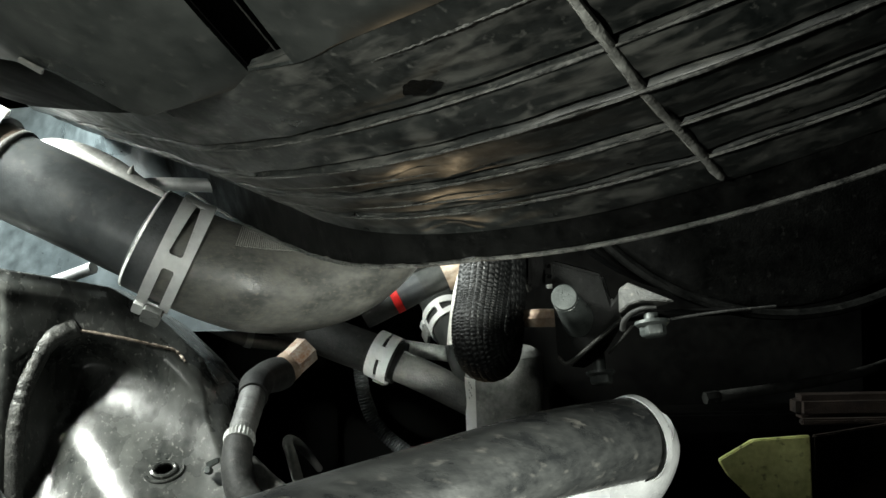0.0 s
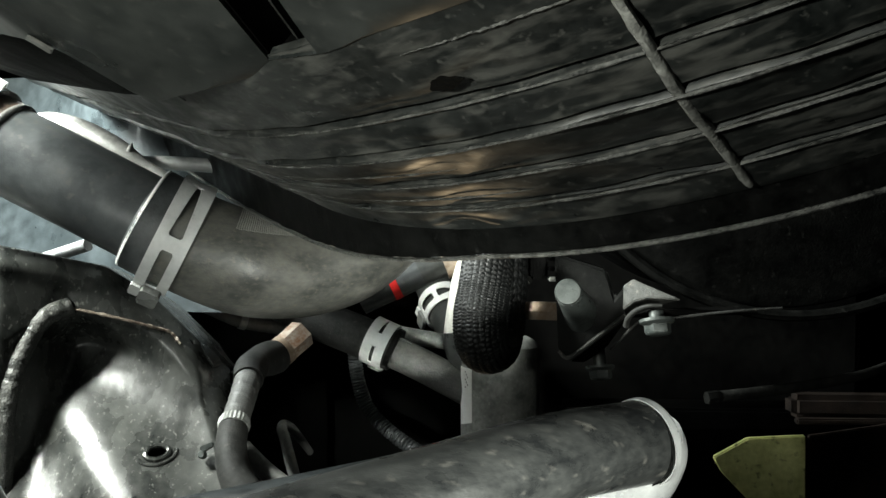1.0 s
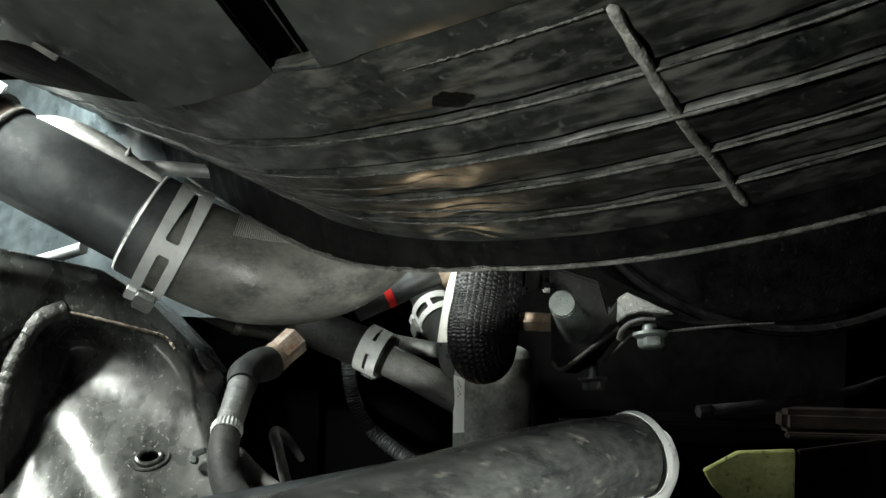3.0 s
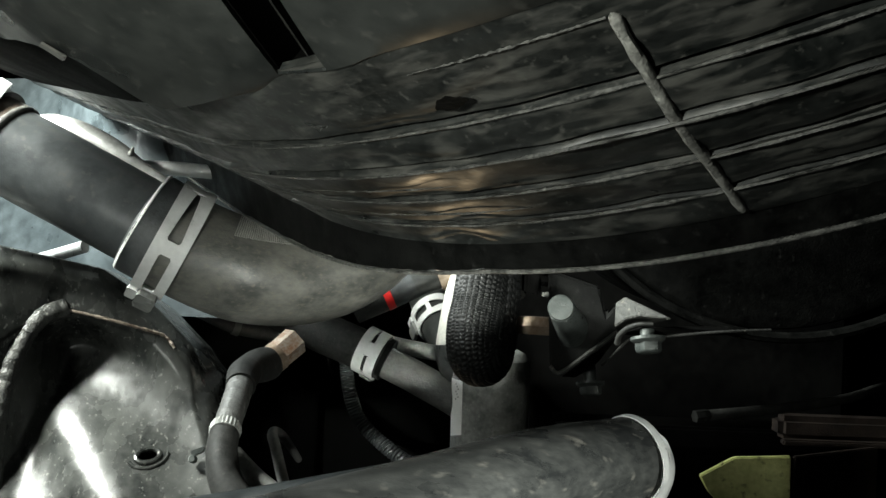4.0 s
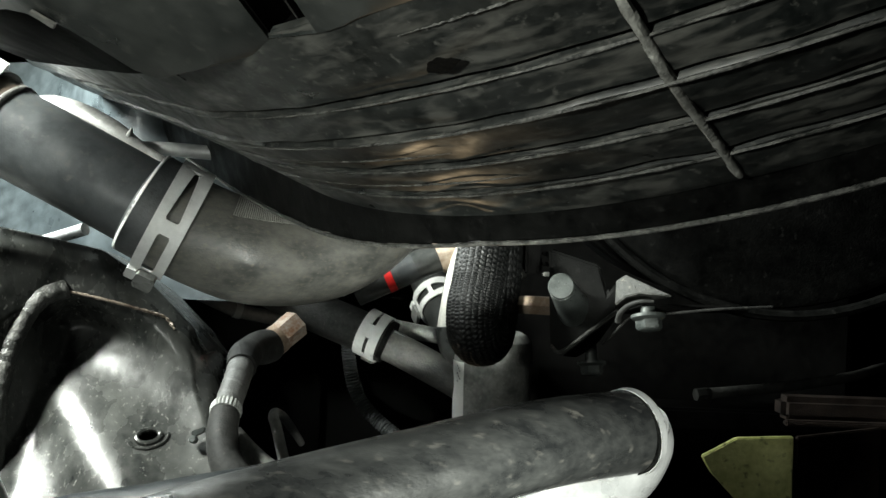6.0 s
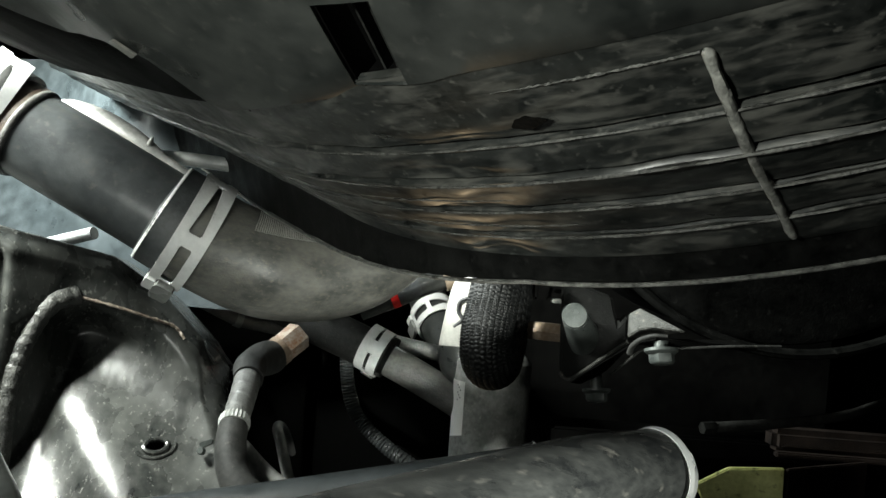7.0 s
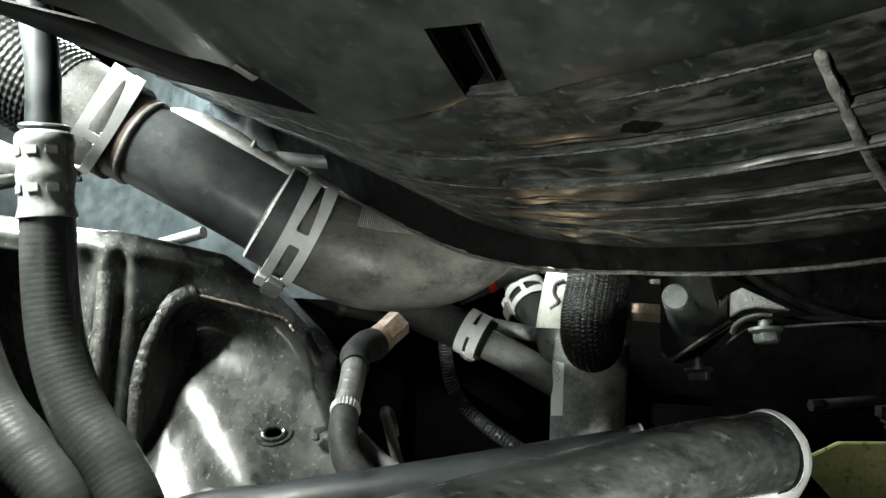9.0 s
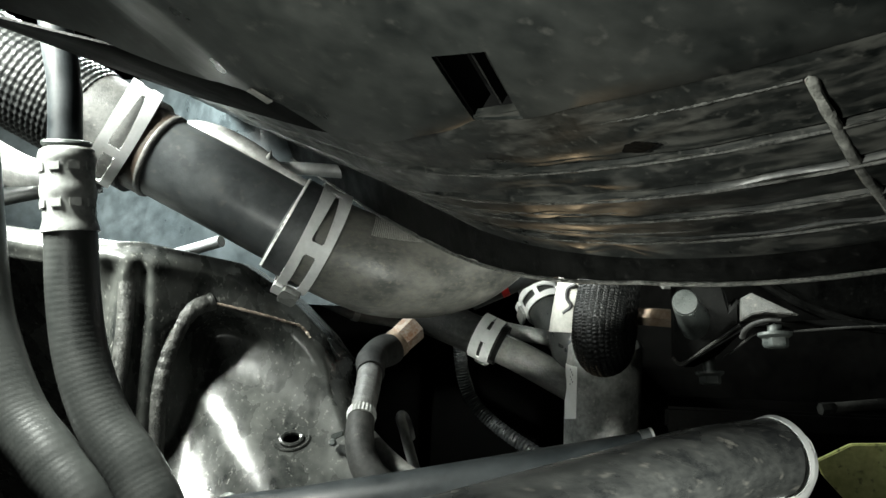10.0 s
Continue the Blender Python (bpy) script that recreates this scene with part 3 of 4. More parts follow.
part("sheet", grid(lambda u, v: Vector((-0.62 + 0.50 * u, 0.64 + 0.03 * math.sin(u * 5) + 0.04 * v - 0.05 * math.exp(-((u - 0.78) * 9) ** 2) * v, 0.40 + 0.18 * v)), 60, 30, None, 0.002), PANEL, panel)

# Raised rib added in place of a diagonal streak of light.
part("streak_rib", tube([(-0.30, 0.640, 0.50), (-0.22, 0.632, 0.53), (-0.17, 0.615, 0.545), (-0.13, 0.625, 0.56)], 0.005, 16, 30), PANEL, panel, "rib added on the panel for a streak of light")

# ---- stamped black bracket ----
arm = thing("stamped_bracket", "glossy black painted stamped steel bracket with a round hole", "bracket")


def ridge(x):
    zt = float(np.interp(x, (-0.42, -0.262, -0.249, -0.225, -0.199, -0.178, -0.150, -0.10), (0.466, 0.449, 0.449, 0.443, 0.436, 0.419, 0.392, 0.33)))
    yt = float(np.interp(x, (-0.42, -0.262, -0.240, -0.199, -0.178, -0.150, -0.10), (0.452, 0.458, 0.466, 0.498, 0.515, 0.515, 0.50)))
    return yt, zt


def right_edge(z):
    return float(np.interp(z, (0.25, 0.30, 0.324, 0.358, 0.385, 0.42), (-0.055, -0.088, -0.121, -0.141, -0.148, -0.150)))


def inside(x, z):
    """How far within the pressed-in field, in metres."""
    top = 0.413 - 0.0030 * max(0, (x + 0.216) / 0.01) - 5.5 * max(0, -0.208 - x) ** 1.6
    return min(x + 0.2365, (top - z) * 0.8)


def arm_y(x, z):
    yt, zt = ridge(x)
    seat = 0.478 + 0.95 * (z - 0.333) - 0.68 * 0.008 * math.log(1 + math.exp((z - 0.354) / 0.008))
    seat = max(seat, 0.478 - 0.04 - (0.29 - z) * 0.3) if z < 0.29 else seat
    q = (x + 0.184) * 0.68 + (z - 0.330) * 0.73
    bulge = -0.010 * math.exp(-(q / 0.020) ** 2) * sm(0.385, 0.34, z)
    hollow = 0.0025 * math.exp(-((z - 0.385) / 0.018) ** 2) * math.exp(-((x + 0.205) / 0.03) ** 2)
    m = sm(-0.001, 0.018, inside(x, z))
    outer = float(np.interp(x, (-0.42, -0.262, -0.24, -0.215, -0.15), (0.452, 0.456, 0.462, 0.487, 0.508)))
    outer -= 0.16 * max(0, 0.42 - z) * sm(-0.225, -0.25, x)
    if x > -0.2365:
        outer = min(outer, seat - 0.006)
    fold = 0.0045 * math.exp(-((x + 0.2465) / 0.003) ** 2) - 0.004 * math.exp(-((x + 0.2545) / 0.0035) ** 2) + 0.004 * math.exp(-((x + 0.264) / 0.004) ** 2)
    y = outer * (1 - m) + (seat + bulge + hollow) * m + fold * (1 - m) * sm(0.45, 0.43, z)
    gap = zt - z
    if gap < 0.02:
        y = y * sm(0.0, 0.02, gap) + (yt + 0.003 - 0.010 * sm(0, 0.012, gap)) * (1 - sm(0.0, 0.02, gap))
    xr = right_edge(z)
    if x > xr:
        y += 1.6 * (x - xr) + 40 * (x - xr) ** 2
    y += 0.9 * max(0, zt - 0.018 - z) * sm(-0.262, -0.285, x)
    return y + 0.0003 * noise.noise(Vector((x * 60, z * 60, 0))) + 0.00012 * noise.noise(Vector((x * 260, z * 200, 3)))


def arm_point(u, v):
    x = -0.42 + 0.37 * u
    yt, zt = ridge(x)
    if v < 0.15:
        x = min(x, -0.1375)
        yt, zt = ridge(x)
        k = (0.15 - v) / 0.15
        return Vector((x, yt + 0.003 + 0.06 * k, zt + 0.0015 * math.sin(k * 3) - 0.012 * k))
    z = zt - (v - 0.15) / 0.85 * (zt - 0.22)
    x = min(x, right_edge(z) + 0.0108)
    return Vector((x, arm_y(x, z), z))


HX, HZ = -0.1585, 0.3335


def arm_skip(u, v):
    p = arm_point(u, v)
    return (v > 0.25 and math.hypot(p.x - HX, (p.z - HZ) * 1.9) < 0.0056) or (v > 0.1499 and -0.42 + 0.37 * u > right_edge(p.z) + 0.0115) or (v < 0.1501 and -0.42 + 0.37 * u > -0.1368)


part("pressing", grid(arm_point, 240, 210, arm_skip, 0.0025), BLACKMETAL, arm)


def hole_ring(r, lift, k, n=24):
    w = 2 * math.pi * k / n
    x, z = HX + r * math.cos(w), HZ + r * math.sin(w) / 1.9
    return Vector((x, arm_y(x, z) - lift * 0.7, z + lift * 0.7))


part("hole_lip", tube([hole_ring(0.0060, 0.0004, k) for k in range(25)], 0.0015, 8, 72), BLACKMETAL, arm, "rolled lip of the round hole")
part("hole_rim", tube([hole_ring(0.0100, 0.0002, k) for k in range(14, 26)], 0.0011, 8, 40), BLACKMETAL, arm, "pressed ring round the hole")
def on_arm(x, z, lift):
    return Vector((x, arm_y(x, z) - lift, z))


seam = [(-0.2375, 0.25), (-0.2370, 0.30), (-0.2370, 0.34), (-0.2365, 0.365), (-0.2345, 0.383), (-0.2300, 0.398), (-0.2230, 0.4085), (-0.2140, 0.4130)]
part("weld_seam", tube([on_arm(x, z, -0.0020) for x, z in seam], 0.0056, 14, 260, wave=lambda s, w: 0.0005 * noise.noise(Vector((s * 40, math.cos(w) * 1.5, math.sin(w) * 1.5))) + 0.0002 * noise.noise(Vector((s * 190, math.cos(w) * 3, math.sin(w) * 3)))), WELD, arm, "lumpy grey weld bead")
part("fold_bead", tube([on_arm(-0.2545 + 0.0006 * math.sin(k), 0.25 + 0.0195 * k, -0.0036) for k in range(10)], 0.0048, 12, 200, wave=lambda s, w: 0.0002 * noise.noise(Vector((s * 150, math.cos(w) * 3, math.sin(w) * 3 + 9)))), WELD, arm, "rough glossy pressed fold")
edge = [(-0.2150, 0.4125), (-0.2000, 0.4090), (-0.1850, 0.4050), (-0.1700, 0.4000), (-0.1620, 0.3965), (-0.1560, 0.3900)]
part("rusty_edge", tube([on_arm(x, z, 0.0012) for x, z in edge], 0.0009, 10, 80, wave=lambda s, w: 0.0006 * noise.noise(Vector((s * 22, math.cos(w) * 0.4, 3)))), RUST, arm, "thin rusty edge")
nut = thing("weld_nut", "small bright nut on the black bracket", "nut")
part("nut", lathe([(0, 0.009), (0.004, 0.0085), (0.006, 0.006)], (-0.186, 0.450, 0.299), (0.05, -0.8, 0.6), 20), STEEL, nut)

# ---- coolant lines with the quick connector ----
line = thing("heater_hose", "black rubber heater hose with a milky nylon quick connector", "hose")
part("upper_tube", tube([(-0.274, 0.402, 0.600), (-0.266, 0.397, 0.558), (-0.2585, 0.392, 0.528), (-0.2555, 0.388, 0.493)], 0.0083, 28, 50), SHADEHOSE, line)
c0, c1 = Vector((-0.2548, 0.388, 0.498)), Vector((-0.2505, 0.385, 0.4555))
cd = c1 - c0
profile = [(0, 0.0085)] + [(0.0002 + 0.0425 * k / 48, 0.0126 + 0.0011 * math.exp(-((k / 48 - 0.14) / 0.10) ** 2) + 0.0010 * math.exp(-((k / 48 - 0.53) / 0.11) ** 2) + 0.0014 * sm(0.82, 1.0, k / 48) - 0.0022 * sm(0.05, 0.0, k / 48)) for k in range(49)] + [(0.0430, 0.0120)]
conn = part("connector", lathe(profile, c0, cd, 48), NYLON, line, "milky white ribbed nylon connector")
for row in (0.011, 0.029):
    for w in range(-80, 81, 40):
        ax, a, b = axes(cd)
        q = c0 + ax * row + (a * math.cos(radians(w)) + b * math.sin(radians(w))) * 0.0126
        o = (a * math.cos(radians(w)) + b * math.sin(radians(w)))
        s = (b * math.cos(radians(w)) - a * math.sin(radians(w)))
        part("window", plate([q - s * 0.003 - ax * 0.0022, q + s * 0.003 - ax * 0.0022, q + s * 0.003 + ax * 0.0022, q - s * 0.003 + ax * 0.0022], o * 0.0009, 0.0003), NYLON, conn)
part("ring", tube([c0 + Vector((0.0105 * math.cos(k * math.pi / 8), 0.0105 * math.sin(k * math.pi / 8), 0.0015)) for k in range(17)], 0.0016, 8, 40), STEEL, line)
part("lower_tube", tube([(-0.2505, 0.385, 0.458), (-0.2475, 0.383, 0.424), (-0.2405, 0.379, 0.393), (-0.2265, 0.373, 0.365), (-0.205, 0.366, 0.341), (-0.190, 0.36, 0.312), (-0.190, 0.36, 0.25), (-0.20, 0.37, 0.15)], lambda s: 0.0127 + 0.0012 * min(1, s * 1.6), 36, 560, wave=lambda s, w: 0.000022 * math.sin(s * 460)), HEATER, line)
line = thing("heater_hose", "thick black rubber hose curving under the bracket", "hose")
part("tube", tube([(-0.305, 0.385, 0.50), (-0.295, 0.380, 0.428), (-0.285, 0.376, 0.396), (-0.268, 0.370, 0.366), (-0.245, 0.362, 0.345), (-0.222, 0.355, 0.318), (-0.215, 0.35, 0.25), (-0.22, 0.36, 0.15)], 0.0148, 36, 560, wave=lambda s, w: 0.000022 * math.sin(s * 460)), HEATER, line)

# ---- thin line with tape wrap ----
tl = thing("taped_line", "thin coolant line wrapped in grey tape with a crimp ring", "pipe")
part("fitting", tube([(-0.1000, 0.6090, 0.3863), (-0.1092, 0.6000, 0.3775), (-0.1180, 0.5900, 0.3695)], lambda s: 0.0106 - 0.0008 * s, 6, 12), FITTING, tl, "rust-stained angular end fitting")
part("fitting_collar", tube([(-0.1105, 0.5985, 0.3763), (-0.1165, 0.5920, 0.3707)], 0.0107, 20, 6), COPPER, tl)
part("boot", tube([(-0.1163, 0.5940, 0.3710), (-0.1218, 0.5660, 0.3714), (-0.1218, 0.5400, 0.3697), (-0.1192, 0.5220, 0.3670)], lambda s: 0.0118 - 0.0030 * s + 0.0005 * math.sin(s * 12), 24, 30), MATTE, tl, "black rubber boot")
part("boot_lip", tube([(-0.1197, 0.5260, 0.3684), (-0.1187, 0.5200, 0.3666)], 0.0092, 24, 4), MATTE, tl, "rolled lip of the boot")
part("wrap", tube([(-0.1197, 0.5260, 0.3684), (-0.1176, 0.5020, 0.3603), (-0.1172, 0.4790, 0.3491)], lambda s: 0.0078 - 0.0004 * s, 24, 90, wave=lambda s, w: 0.0004 * ((s * 5 + w / 6.2832) % 1)), TAPE, tl, "grey spiral tape wrap")
part("crimp_ring", tube([(-0.1174, 0.4810, 0.3502), (-0.1171, 0.4760, 0.3472)], lambda s: 0.0089 - 0.0006 * abs(2 * s - 1), 96, 8, wave=lambda s, w: 0.0003 * math.sin(24 * w)), CANISTER, tl, "knurled crimp ring")
part("lower_hose", tube([(-0.1173, 0.4780, 0.3483), (-0.1167, 0.4700, 0.3377), (-0.1127, 0.4620, 0.3259), (-0.1045, 0.4550, 0.3160), (-0.0915, 0.4480, 0.3050)], lambda s: 0.0083 + 0.0015 * s, 24, 40), MATTE, tl, "dark rubber lower hose")
pl = thing("branch_pipe", "pale dusty pipe branching off behind the taped line", "pipe")
part("tube", tube([(-0.1136, 0.4840, 0.3343), (-0.1008, 0.4800, 0.3235), (-0.0878, 0.4760, 0.3153), (-0.0679, 0.4700, 0.3044)], 0.0052, 18, 24), GREYPIPE, pl)
sb = thing("hose_bracket", "small bright screw clip beside the hole", "clip")
part("clip", plate([(-0.1345, 0.474, 0.337), (-0.1265, 0.472, 0.3405), (-0.1265, 0.472, 0.3375), (-0.1335, 0.474, 0.3335)], Vector((0, -0.003, 0.001)), 0.0005), STEEL, sb)
part("screw", lathe([(0, 0.0022), (0.004, 0.0022), (0.005, 0.0015)], (-0.1325, 0.472, 0.333), (0, -0.9, 0.3), 14), STEEL, sb)

# ---- hook ----
hk = thing("wire_hook", "bent bright steel wire hook", "hook")
part("wire", tube([(-0.0740, 0.494, 0.275), (-0.0818, 0.500, 0.2979), (-0.0892, 0.508, 0.3161), (-0.0957, 0.518, 0.3315), (-0.0985, 0.523, 0.3362), (-0.0996, 0.535, 0.3365), (-0.1011, 0.575, 0.3252), (-0.1048, 0.640, 0.3022), (-0.1103, 0.720, 0.2737)], lambda s: 0.0036 - 0.0006 * s, 14, 90), GREYPIPE, hk)

# ---- middle hose with clamp, and its pipe ----
mh = thing("bypass_hose", "black rubber hose on an aluminium pipe", "hose")
part("hose", tube([(-0.128, 0.645, 0.409), (-0.088, 0.63, 0.3925), (-0.061, 0.622, 0.383), (-0.035, 0.6165, 0.373)], 0.0150, 32, 40), MATTE, mh)
part("pipe", tube([(-0.040, 0.617, 0.3745), (-0.015, 0.61, 0.364), (0.022, 0.603, 0.346), (0.06, 0.595, 0.327)], 0.0117, 28, 30), TAPE, mh, "dull grey metal pipe")
# Thin bright line in place of the highlight along the pipe's top.
part("edge_highlight", tube([(-0.034, 0.612, 0.3845), (0.02, 0.60, 0.357)], 0.0008, 6, 6), ALU, mh)
spring_clamp((-0.0450, 0.6175, 0.3784), (0.025, -0.006, -0.0105), 0.0158, 0.0165, -100, 1.0, slit=0.45, windows=((-56, -6), (30, 90), (150, 250)))
part("hose_rim", tube([(-0.0370, 0.6168, 0.3750), (-0.0335, 0.6162, 0.3735)], 0.0157, 32, 5), DULL_SHADE, mh, "black end of the hose")

cl = thing("wiring_conduit", "black corrugated wiring conduit", "conduit")
part("conduit", tube([(-0.068, 0.665, 0.385), (-0.067, 0.662, 0.355), (-0.058, 0.66, 0.325), (-0.034, 0.65, 0.303), (0.002, 0.63, 0.286), (0.03, 0.62, 0.275)], 0.0052, 16, 220, wave=lambda s, w: 0.0007 * math.sin(s * 420)), COLLAR, cl)

bk = thing("vacuum_pipe", "pale thin pipe with a collar behind the big hose", "pipe")
part("tube", tube([(-0.180, 0.645, 0.402), (-0.1570, 0.645, 0.3922), (-0.1461, 0.650, 0.3885), (-0.1198, 0.660, 0.3838), (-0.09, 0.67, 0.380)], 0.0052, 18, 30), GREYPIPE, bk)
part("collar", tube([(-0.1535, 0.6465, 0.3910), (-0.1490, 0.6485, 0.3895)], 0.0064, 20, 5), ALU, bk)
bk = thing("steel_strip", "bright thin steel strip hanging behind the bypass hose", "strip")
part("strip", plate([(-0.0685, 0.660, 0.3560), (-0.0645, 0.660, 0.3545), (-0.0560, 0.660, 0.3310), (-0.0545, 0.660, 0.3240), (-0.0580, 0.660, 0.3290), (-0.0640, 0.660, 0.3420)], Vector((0.001, 0.004, 0)), 0.0005), ALU, bk)
bk = thing("return_pipe", "dull dark pipe running behind the bypass hose", "pipe")
part("tube", tube([(-0.060, 0.670, 0.3850), (-0.0395, 0.670, 0.3809), (-0.0172, 0.670, 0.3769), (0.0229, 0.670, 0.3707)], 0.0062, 18, 24), CANISTER, bk)

# ---- canister with label ----
can = thing("canister", "dusty grey cylindrical canister with a white label", "canister")
part("body", lathe([(0, 0.020), (0.002, 0.024), (0.006, 0.0275), (0.234, 0.0275), (0.236, 0.025)], (0.0398, 0.60, 0.386), (0.015, 0.0, -1), 48), CANISTER, can)


def label_point(u, v):
    w = radians(-172 + 34 * u)
    z = 0.366 - 0.037 * v - 0.004 * v * (1 - u)
    cx = 0.0398 + 0.015 * (0.386 - z)
    return Vector((cx + 0.0278 * math.cos(w), 0.60 + 0.0278 * math.sin(w), z))


lab = part("label", grid(label_point, 10, 8, None, 0.0002), PAPER, can, "white paper label with small print")
for k in range(7):
    part("print_bar", grid(lambda u, v, k=k: label_point(0.55 + 0.09 * (k % 3) + 0.05 * u, 0.06 + 0.045 * k + 0.03 * v) + Vector((-0.0002, -0.0006, 0)), 2, 1, None, 0.0001), INK, lab)

# ---- braided loop hose, white tube, small clamped hose, red-banded hose ----
br = thing("braided_hose", "black hose in a coarse woven sleeve hanging in a loop", "hose")


def plait(s, w):
    """Upright columns of slanted stitches."""
    c = (w * 13 / math.pi) % 2
    return 0.0008 * math.sqrt(abs(math.sin(13 * w))) * (0.55 + 0.45 * math.sin(s * 560 + (4 if c < 1 else -4) * abs((w * 13 / math.pi) % 1 - 0.5)))


part("sleeve", tube([(0.030, 0.475, 0.490), (0.0245, 0.466, 0.455), (0.0205, 0.458, 0.428), (0.0180, 0.452, 0.414), (0.0185, 0.452, 0.402), (0.023, 0.464, 0.395), (0.030, 0.485, 0.398), (0.034, 0.50, 0.43), (0.036, 0.53, 0.48), (0.040, 0.60, 0.53)],
     lambda s: 0.0136, 156, 620, wave=plait), SLEEVE, br, "woven black sleeve")
part("inner_hose", tube([(0.032, 0.480, 0.515), (0.030, 0.475, 0.488)], 0.0115, 24, 6), RUBBER, br)
wt = thing("white_tube", "off-white plastic tube with a dark mark", "tube")
part("tube", tube([(0.036, 0.615, 0.470), (0.0270, 0.612, 0.4410), (0.0210, 0.61, 0.421), (0.0172, 0.609, 0.3956), (0.0160, 0.608, 0.384)], 0.0158, 28, 30), WHITE, wt)
part("end_cap", tube([(0.0162, 0.608, 0.387), (0.0165, 0.607, 0.376), (0.022, 0.61, 0.364)], lambda s: 0.0163 - 0.003 * s, 28, 12), RUBBER, wt, "black rubber end")
part("mark", tube([(0.0175, 0.5938, 0.4235), (0.0125, 0.5955, 0.4205), (0.0118, 0.5958, 0.4135), (0.0150, 0.5945, 0.4080), (0.0098, 0.597, 0.4020)], 0.0016, 6, 16), INK, wt)
sh = thing("small_hose", "small black hose held by a grey clamp", "hose")
part("hose", tube([(-0.030, 0.775, 0.440), (-0.013, 0.75, 0.425), (0.001, 0.72, 0.398), (0.016, 0.69, 0.376), (0.03, 0.66, 0.365)], 0.0165, 28, 40), RUBBER, sh)
spring_clamp((0.001, 0.72, 0.398), (0.026, -0.05, -0.042), 0.0172, 0.020, -70, 1.0, windows=((-60, -8), (4, 60), (150, 250)))
rh = thing("banded_hose", "black hose end with a red tape band", "hose")
part("hose", tube([(-0.060, 0.62, 0.409), (-0.040, 0.62, 0.4185), (-0.018, 0.622, 0.4295), (0.000, 0.624, 0.437)], 0.0105, 24, 24), RUBBER, rh)
part("band", tube([(-0.0385, 0.62, 0.4192), (-0.0335, 0.6203, 0.4217)], 0.0109, 24, 6), RED, rh, "red tape band")
part("sleeve", tube([(-0.0335, 0.6205, 0.4217), (-0.0175, 0.622, 0.4297)], 0.0108, 24, 6), HOSEPIPE, rh, "glossy black sleeve next to the red band")
part("union", tube([(-0.001, 0.624, 0.437), (0.012, 0.625, 0.4425), (0.03, 0.626, 0.448)], 0.0128, 24, 10), COPPER, rh, "tarnished brass union")

# ---- mounting bracket with three bolts ----
mb = thing("mounting_bracket", "sandy cast metal mounting bracket with a bolted flange", "bracket")
BOSS, BOSS_END = Vector((0.0638, 0.4455, 0.4263)), Vector((0.0762, 0.470, 0.4111))
part("boss", lathe([(0, 0.0060), (0.0008, 0.0071), (0.012, 0.0080), (0.024, 0.0092), (0.031, 0.0118)], BOSS, BOSS_END - BOSS, 40), STEEL, mb, "round bolt boss")
# Same casting as the gusset; near black because its shade is painted in.
part("web", plate([(0.0589, 0.466, 0.4467), (0.0616, 0.466, 0.3933), (0.0676, 0.464, 0.3902), (0.0816, 0.458, 0.4023), (0.0951, 0.452, 0.4146), (0.0943, 0.452, 0.4295), (0.0899, 0.455, 0.4233), (0.0864, 0.460, 0.4383)], Vector((0.004, 0.02, 0.0)), 0.0015), DULL_SHADE, mb)
part("web_edge", tube([(0.0617, 0.4645, 0.3936), (0.0674, 0.4625, 0.3906), (0.0813, 0.4565, 0.4027), (0.0948, 0.4505, 0.4149)], 0.0011, 8, 30), CAST, mb, "raised sandy edge of the web")
part("gusset", hull([(0.0943, 0.452, 0.4295), (0.0884, 0.428, 0.4314), (0.0926, 0.425, 0.4349), (0.1077, 0.410, 0.4276), (0.1116, 0.408, 0.4259), (0.0971, 0.414, 0.4266), (0.0917, 0.420, 0.4243), (0.0888, 0.430, 0.4194), (0.0951, 0.452, 0.4152), (0.1165, 0.446, 0.4236)], 0.0004), CAST, mb, "triangular cast gusset")
part("flange", hull([(0.0905, 0.424, 0.4165), (0.0975, 0.412, 0.4212), (0.150, 0.412, 0.4208), (0.152, 0.46, 0.4195), (0.096, 0.46, 0.4125), (0.150, 0.412, 0.4190), (0.0975, 0.414, 0.4180)], 0.0006), BLACK_SHADE, mb, "black bolted flange plate")
part("flange_arm", hull([(0.069, 0.470, 0.3871), (0.0894, 0.432, 0.4130), (0.0905, 0.424, 0.4165), (0.0972, 0.46, 0.4123), (0.0883, 0.466, 0.3961), (0.0807, 0.495, 0.3833), (0.086, 0.50, 0.3850)], 0.0006), BLACK_SHADE, mb, "black sloping arm of the flange")
part("flange_corner", tube([(0.0905, 0.430, 0.4111), (0.0903, 0.425, 0.4152), (0.0915, 0.417, 0.4192), (0.0937, 0.411, 0.4216), (0.0968, 0.408, 0.4229), (0.1021, 0.406, 0.4231)], lambda s: 0.0016 - 0.0008 * s, 12, 30), MATTE, mb, "glossy rounded corner of the flange")
part("flange_lip", tube([(0.0877, 0.453, 0.3966), (0.0905, 0.444, 0.4022), (0.0925, 0.433, 0.4083), (0.0947, 0.425, 0.4131), (0.0978, 0.420, 0.4146), (0.1091, 0.415, 0.4166), (0.134, 0.409, 0.4203), (0.160, 0.408, 0.4225)], 0.0007, 8, 60), MATTE, mb, "thin lower lip of the flange")
part("arm", tube([(0.035, 0.50, 0.412), (0.05, 0.49, 0.4135), (0.066, 0.48, 0.414)], 0.0058, 6, 10), COPPER, mb, "rusty brown cast arm")
cap = thing("bolt", "round-headed zinc-plated bolt with three dots in the bracket boss", "bolt", "bolts of the mounting bracket")
CAP, OUT = Vector((0.0636, 0.4448, 0.4266)), Vector((-0.24, -0.93, 0.20)).normalized()
